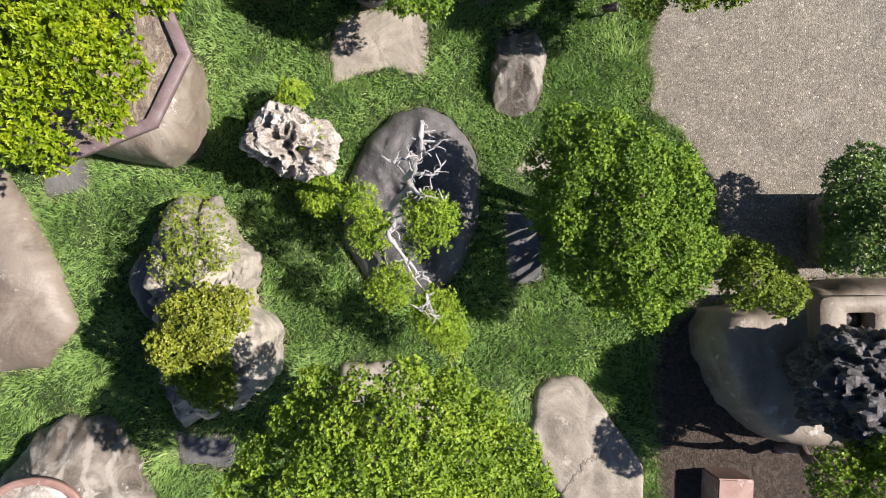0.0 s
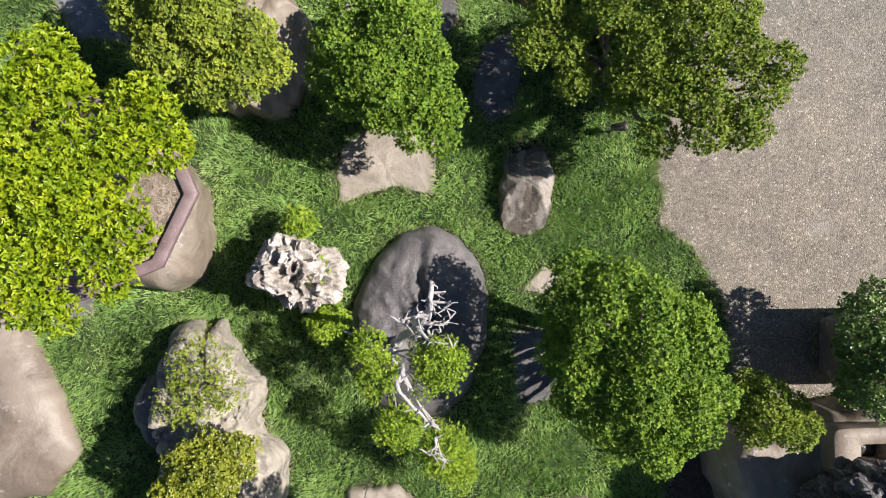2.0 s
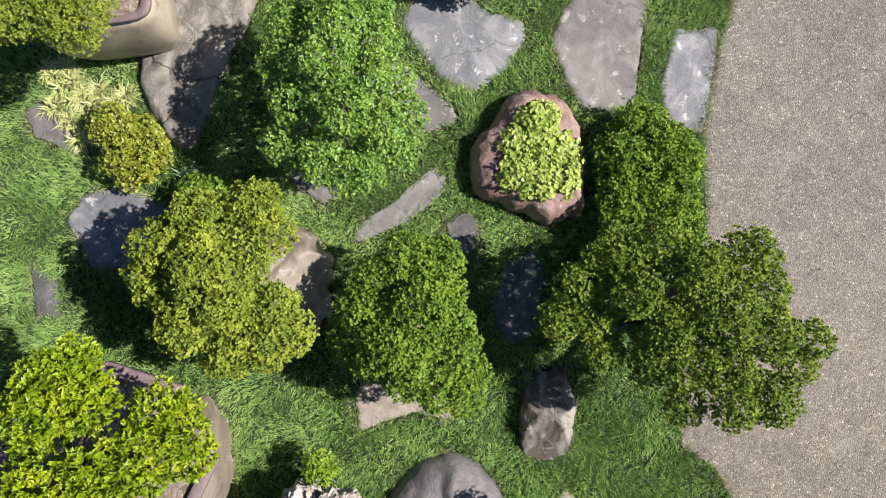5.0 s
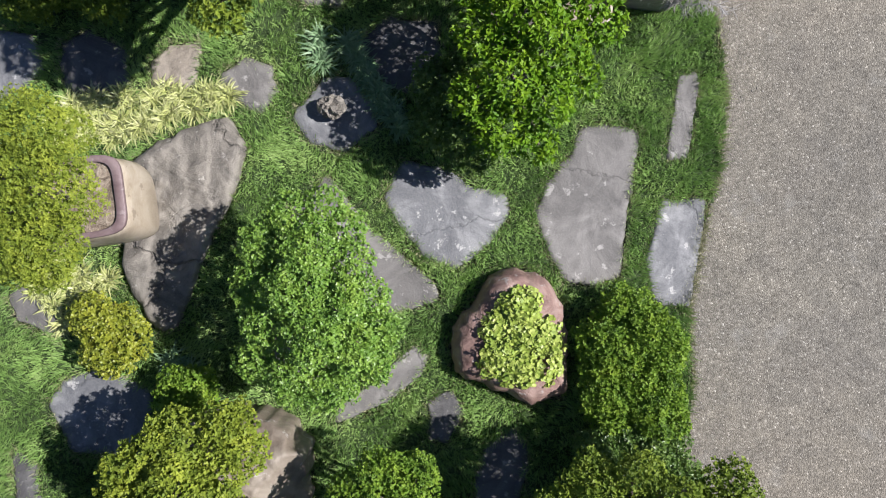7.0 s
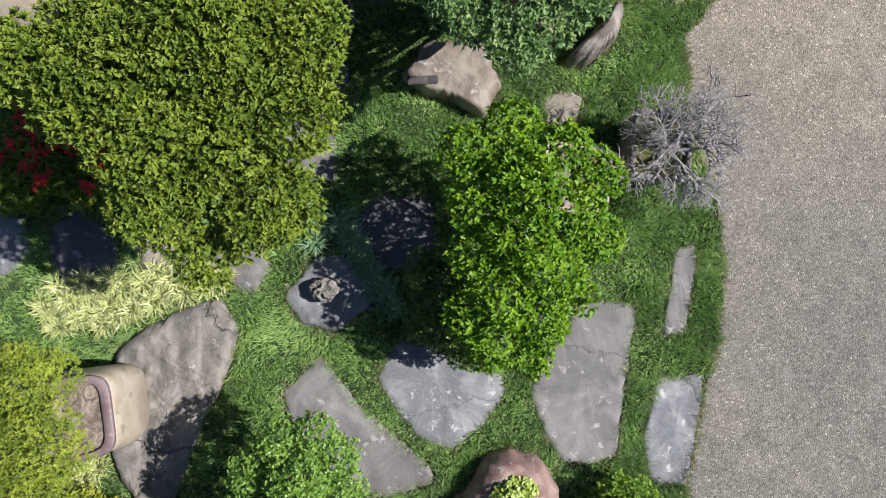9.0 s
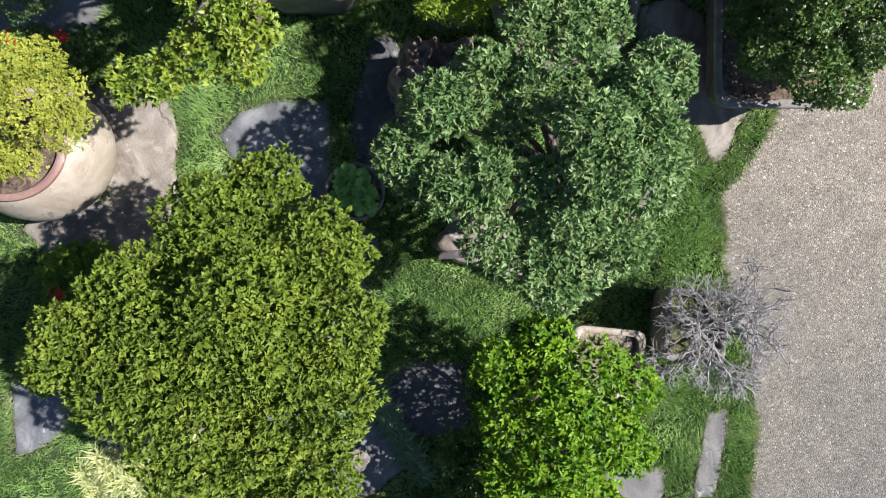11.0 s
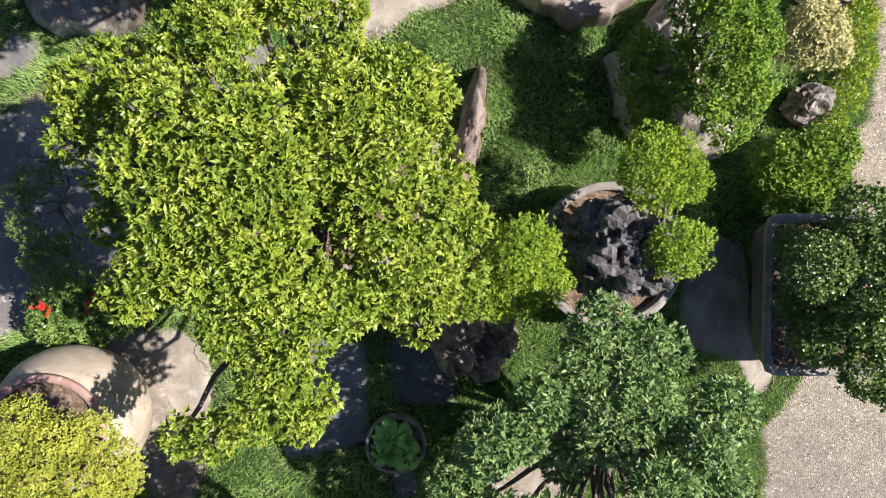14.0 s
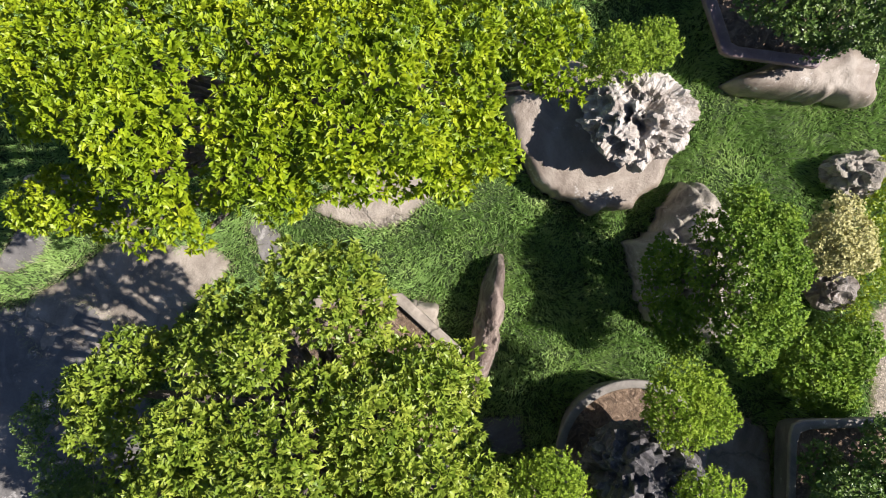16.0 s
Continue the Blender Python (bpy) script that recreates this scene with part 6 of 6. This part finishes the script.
# bare shrub in its pot
def twigs(rng, start, way, length, radius, depth, out):
    end = start + way * length
    mid = start.lerp(end, 0.5) + Vector(rng.normal(0, length * 0.1, 3))
    out.append((start, mid, end, radius))
    if depth:
        for _ in range(4 if depth > 1 else 3):
            d = (way + Vector(rng.normal(0, 0.75, 3))).normalized()
            d.z = d.z * 0.6 + 0.12
            twigs(rng, mid.lerp(end, rng.uniform(0.1, 1.0)), d.normalized(), length * rng.uniform(0.5, 0.85), radius * 0.62, depth - 1, out)


bare = thing("bare_shrub", (2.39, 9.14, 0.57), "leafless grey shrub with many fine twigs in a square pot", "shrub")
rng = np.random.default_rng(31)
for way in ((0.9, 0.35, 0.5), (0.5, 0.8, 0.6), (-0.3, 0.5, 0.7), (0.3, -0.6, 0.7), (-0.4, -0.5, 0.6), (0.8, 0.7, 0.45), (0.9, 0.0, 0.6), (0.1, -0.8, 0.5), (0.0, 0.2, 0.9)):
    found, v, f = [], [], []
    twigs(rng, Vector((0, 0, 0)), Vector(way).normalized(), 0.40, 0.024, 4, found)
    for a, b, c, r in found:
        d = (c - a).normalized()
        s1 = d.cross(Vector((0.3, 0.2, 0.9))).normalized()
        s2 = d.cross(s1)
        k = len(v)
        for p, rr in ((a, r), (b, r * 0.85), (c, r * 0.55)):
            v += [p + s1 * rr, p - s1 * rr * 0.5 + s2 * rr * 0.87, p - s1 * rr * 0.5 - s2 * rr * 0.87]
        for n0 in (0, 3):
            for i in range(3):
                j = (i + 1) % 3
                f.append((k + n0 + i, k + n0 + j, k + n0 + 3 + j, k + n0 + 3 + i))
    part("branch", mesh_from("branch", v, f, M["twig"]), bare)


# succulents in the hollow red rock
plant = thing("succulent_bed", (0.71, 5.04, 0.40), "pale green lobed succulents filling a hollow red rock", "succulent")
for i, pad in enumerate(((0.70, 5.38, 0.50, 0.23, 0.23, 0.12), (0.51, 4.92, 0.50, 0.23, 0.23, 0.12), (0.81, 5.11, 0.50, 0.25, 0.25, 0.12), (0.99, 4.79, 0.50, 0.22, 0.22, 0.12), (0.51, 5.17, 0.50, 0.21, 0.21, 0.12), (1.02, 5.11, 0.50, 0.20, 0.20, 0.12), (0.74, 4.79, 0.50, 0.23, 0.23, 0.12), (0.86, 5.49, 0.50, 0.14, 0.14, 0.12), (1.12, 4.95, 0.50, 0.12, 0.12, 0.12))):
    part("rosette", crown_mesh("rosette", [pad], "lobed", "lettuce", np.random.default_rng(41 + i), np.array(plant.location), 0.12, 1.2), plant)


# water plant
lily = thing("water_plant", (-1.30, 10.66, 0.36), "round green water leaves filling a small pot", "water plant")
part("leaves", crown_mesh("leaves", [(-1.30, 10.70, 0.49, 0.18, 0.18, 0.13), (-1.22, 10.55, 0.49, 0.14, 0.14, 0.13), (-1.37, 10.60, 0.49, 0.14, 0.14, 0.13), (-1.31, 10.78, 0.49, 0.13, 0.13, 0.13)], "round", "lily", np.random.default_rng(43), np.array(lily.location), 0.12, 1.0), lily)


# red blossom
bushes = [o for o in scene.objects if "red blossom" in o.keys() or "red blossom" in str(o.get("label", ""))]
for i, (x, y, z) in enumerate(((-4.14, 9.04, 0.70), (-4.04, 8.82, 0.70), (-4.02, 9.09, 0.70), (-3.63, 8.72, 0.70), (-4.39, 9.14, 0.70), (-4.21, 8.91, 0.70), (-4.08, 8.76, 0.70), (-3.55, 8.90, 0.70), (-3.59, 9.10, 0.70), (-3.84, 9.14, 0.70), (-4.27, 9.57, 0.70), (-4.26, 9.41, 0.70), (-3.48, 9.24, 0.70), (-4.20, 9.26, 0.70), (-5.09, 9.96, 0.62), (-4.77, 12.17, 0.62), (-4.26, 12.21, 0.62), (-3.53, 9.17, 0.70), (-3.77, 9.11, 0.70), (-4.01, 9.31, 0.70), (-4.48, 9.01, 0.70))):
    bush = min(bushes, key=lambda o: (o.location.x - x) ** 2 + (o.location.y - y) ** 2)
    rng = np.random.default_rng(100 + i)
    spots = np.array([[x, y, z]]) + rng.normal(0, 1, (14, 3)) * [0.042, 0.042, 0.015] - np.array(bush.location)
    v, f = blades(rng, spots, np.tile([0.0, 0, 1], (14, 1)), 5, 0.035, 0.028, (40, 85))
    part("blossom", mesh_from("blossom", v, f, M["flower"]), bush, "cluster of red petals")


for i, (x, y, z) in enumerate(((-4.21, 7.27, 0.00), (-4.00, 7.37, 0.00), (-3.79, 7.40, 0.00), (-3.60, 7.37, 0.00), (-3.45, 7.43, 0.00), (-3.20, 7.52, 0.00), (-2.96, 7.68, 0.00), (-2.68, 7.84, 0.00), (-4.19, 7.68, 0.00), (-4.37, 7.49, 0.00), (-3.95, 7.74, 0.00), (-3.64, 7.78, 0.00), (-3.18, 7.84, 0.00), (-4.27, 7.37, 0.00), (-4.12, 7.52, 0.00), (-3.91, 7.43, 0.00), (-3.85, 7.62, 0.00), (-3.66, 7.49, 0.00), (-3.54, 7.68, 0.00), (-3.39, 7.52, 0.00), (-3.30, 7.74, 0.00), (-3.11, 7.62, 0.00), (-3.02, 7.78, 0.00), (-2.86, 7.62, 0.00), (-2.77, 7.78, 0.00), (-2.61, 7.71, 0.00), (-2.49, 7.78, 0.00), (-3.75, 7.30, 0.00), (-4.07, 7.62, 0.00), (-4.50, 5.61, 0.00), (-4.35, 5.45, 0.00), (-4.17, 5.58, 0.00), (-4.04, 5.32, 0.00), (-3.90, 5.64, 0.00), (-3.78, 5.73, 0.00), (-4.22, 5.26, 0.00), (-4.55, 5.98, 0.00), (-4.42, 5.82, 0.00), (-4.30, 5.88, 0.00), (-4.24, 5.70, 0.00), (-4.09, 5.64, 0.00), (-4.00, 5.48, 0.00), (-3.90, 5.36, 0.00), (-3.78, 5.27, 0.00), (-4.06, 5.79, 0.00), (-4.40, 6.04, 0.00))):
    clump_of((x, y, z), 150, 0.19, 0.013, (5, 62), "cream", "striped_grass_clump", "cream and green striped arching grass clump", 200 + i)

for i, (x, y, z) in enumerate(((-1.14, 8.42, 0.0), (-1.08, 8.31, 0.0), (-1.02, 8.21, 0.0), (-0.96, 8.10, 0.0), (-0.89, 7.99, 0.0), (-0.83, 7.89, 0.0), (-0.76, 7.78, 0.0), (-0.70, 7.67, 0.0), (-0.63, 7.56, 0.0), (-0.56, 7.45, 0.0), (-1.48, 8.47, 0.0), (-1.46, 8.33, 0.0), (-1.43, 8.19, 0.0), (-3.05, 4.82, 0.0), (-2.87, 4.72, 0.0))):
    clump_of((x, y, z), 120, 0.21, 0.016, (8, 60), "longgrass", "lilyturf_clump", "blue-green lilyturf clump with long arching leaves", 300 + i)


holed_rock((-1.33, 7.66, 0.05), (0.17, 0.14, 0.14), "layer_rock", "small pitted grey stone ornament on a flagstone", 14.0, 0.5, 29.0, 0, "stone_ornament", 4)
plate = new("name_plate", bm_mesh("name_plate", block((0.34, 0.09, 0.03), 0.008), "plate"))
plate.matrix_world = pose(-0.23, 9.96, 0.325, 2, 2, 4)
tagged(plate, "dark blank plate lying on a tan boulder", "plate")
post = new("timber_post", bm_mesh("timber_post", block((0.42, 0.46, 0.42), 0.015), "pink_clay"))
post.matrix_world = pose(3.24, -2.74, 0, 0, 0, -4)
tagged(post, "squat pale reddish post beside a flat rock", "post")

spot = thing("garden_spotlight", (1.90, 2.84, 0.00), "small black garden spotlight standing in the grass", "lamp")
v, f = tube([(0, 0, 0), (0, 0, 0.12), (0, 0, 0.24)], 0.012, 0.012, 8)
part("stake", mesh_from("stake", v, f, M["plate"], True), spot)
v, f = tube([(-0.07, 0, 0.24), (0, 0, 0.27), (0.09, 0, 0.31)], 0.035, 0.055, 14)
part("lamp_head", mesh_from("lamp_head", v, f, M["plate"], True), spot)


# lawn: a low mat of thatch with tufts of short blades, kept off the stones, and a dry fringe where it meets them
rng = np.random.default_rng(77)
edge = np.array(GRAVEL_EDGE)


def on_lawn(p):
    ok = p[:, 0] < np.interp(p[:, 1], edge[:, 1], edge[:, 0]) - 0.02
    for plan in stone_plans:
        ok[ok] = ~inside(plan, p[ok])
    return ok


CELL = 0.08
gx, gy = np.meshgrid(np.arange(-6.4, 4.6, CELL), np.arange(-3.8, 18.8, CELL), indexing="ij")
flat = np.column_stack([gx.ravel(), gy.ravel()])
rise = 0.014 + 0.012 * np.sin(5.1 * flat[:, 0] + 3.3 * flat[:, 1]) * np.sin(4.3 * flat[:, 1] - 2.7 * flat[:, 0]) + rng.uniform(0, 0.006, len(flat))
ids = np.arange(gx.size).reshape(gx.shape)
quads = np.stack([ids[:-1, :-1], ids[1:, :-1], ids[1:, 1:], ids[:-1, 1:]], 2).reshape(-1, 4)
quads = quads[on_lawn(flat[quads].mean(1))]
used, again = np.unique(quads, return_inverse=True)
tagged(new("lawn", mesh_from("lawn", np.column_stack([flat, rise])[used], again.reshape(-1, 4), M["thatch"], True)),
       "dark green thatch of a low uneven lawn", "lawn", "", "structure")

spots = np.column_stack([rng.uniform(-6.1, 4.4, 150000), rng.uniform(-3.5, 18.0, 150000)])
spots = spots[on_lawn(spots)]
covered = np.zeros(len(spots), bool)
for x, y, z, rx, ry, rz in crown_pads:
    covered |= np.hypot(spots[:, 0] - x, spots[:, 1] - y) < 0.6 * rx
spots = spots[~covered | (rng.uniform(0, 1, len(spots)) < 0.55)]
_, first = np.unique(np.floor(spots / 0.05).astype(int), axis=0, return_index=True)
spots = spots[np.sort(first)]
tuft_field("grass", np.column_stack([spots, np.full(len(spots), 0.01)]), 15, 0.098, 0.0130, 0.52, "grass",
           "dense green tufted lawn grass between the stones", "grass", 5, 0.75, 0.020)
rim_spots = []
for plan in stone_plans:
    mid = plan.mean(0)
    for p, q in zip(plan, np.roll(plan, -1, 0)):
        k = max(2, int(np.linalg.norm(q - p) / 0.012))
        along = p + (q - p) * rng.uniform(0, 1, (k, 1))
        away = (along - mid) / np.linalg.norm(along - mid, axis=1, keepdims=True)
        rim_spots.append(along + away * rng.uniform(-0.01, 0.03, (k, 1)))
ys = rng.uniform(-3.5, 18.5, 2600)
rim_spots.append(np.column_stack([np.interp(ys, edge[:, 1], edge[:, 0]) + rng.uniform(-0.05, 0.02, 2600), ys]))
rim_spots = np.concatenate(rim_spots)
tuft_field("dry_grass", np.column_stack([rim_spots, np.zeros(len(rim_spots))]), 5, 0.085, 0.010, 0.6, "straw",
           "pale dry grass tips along the stones and the gravel", "grass", 6)


# loose pebbles over the gravel
rng = np.random.default_rng(91)
n = 15000
py = rng.uniform(-4.0, 18.5, n)
px = np.interp(py, edge[:, 1], edge[:, 0]) + 0.02 + 4.2 * rng.uniform(0, 1, n) ** 1.2
s = rng.uniform(0.006, 0.013, n) * np.where(rng.uniform(0, 1, n) > 0.95, 1.5, 1.0)
a = rng.uniform(0, np.pi, n)
six = np.array([(1, 0, 0), (-1, 0, 0), (0, 1, 0), (0, -1, 0), (0, 0, 0.7), (0, 0, -0.7)])
body = six[None] * (s[:, None, None] * rng.uniform(0.7, 1.3, (n, 6, 1)))
v = np.stack([px[:, None] + body[..., 0] * np.cos(a)[:, None] - body[..., 1] * np.sin(a)[:, None],
              py[:, None] + body[..., 0] * np.sin(a)[:, None] + body[..., 1] * np.cos(a)[:, None], body[..., 2] + 0.006], 2).reshape(-1, 3)
eight = np.array([(0, 2, 4), (2, 1, 4), (1, 3, 4), (3, 0, 4), (2, 0, 5), (1, 2, 5), (3, 1, 5), (0, 3, 5)])
f = (eight[None] + 6 * np.arange(n)[:, None, None]).reshape(-1, 3)
tagged(new("gravel_pebbles", mesh_from("gravel_pebbles", v, f, M["pebble"], True)), "loose grey and tan pebbles over the gravel yard", "gravel", "", "stuff")
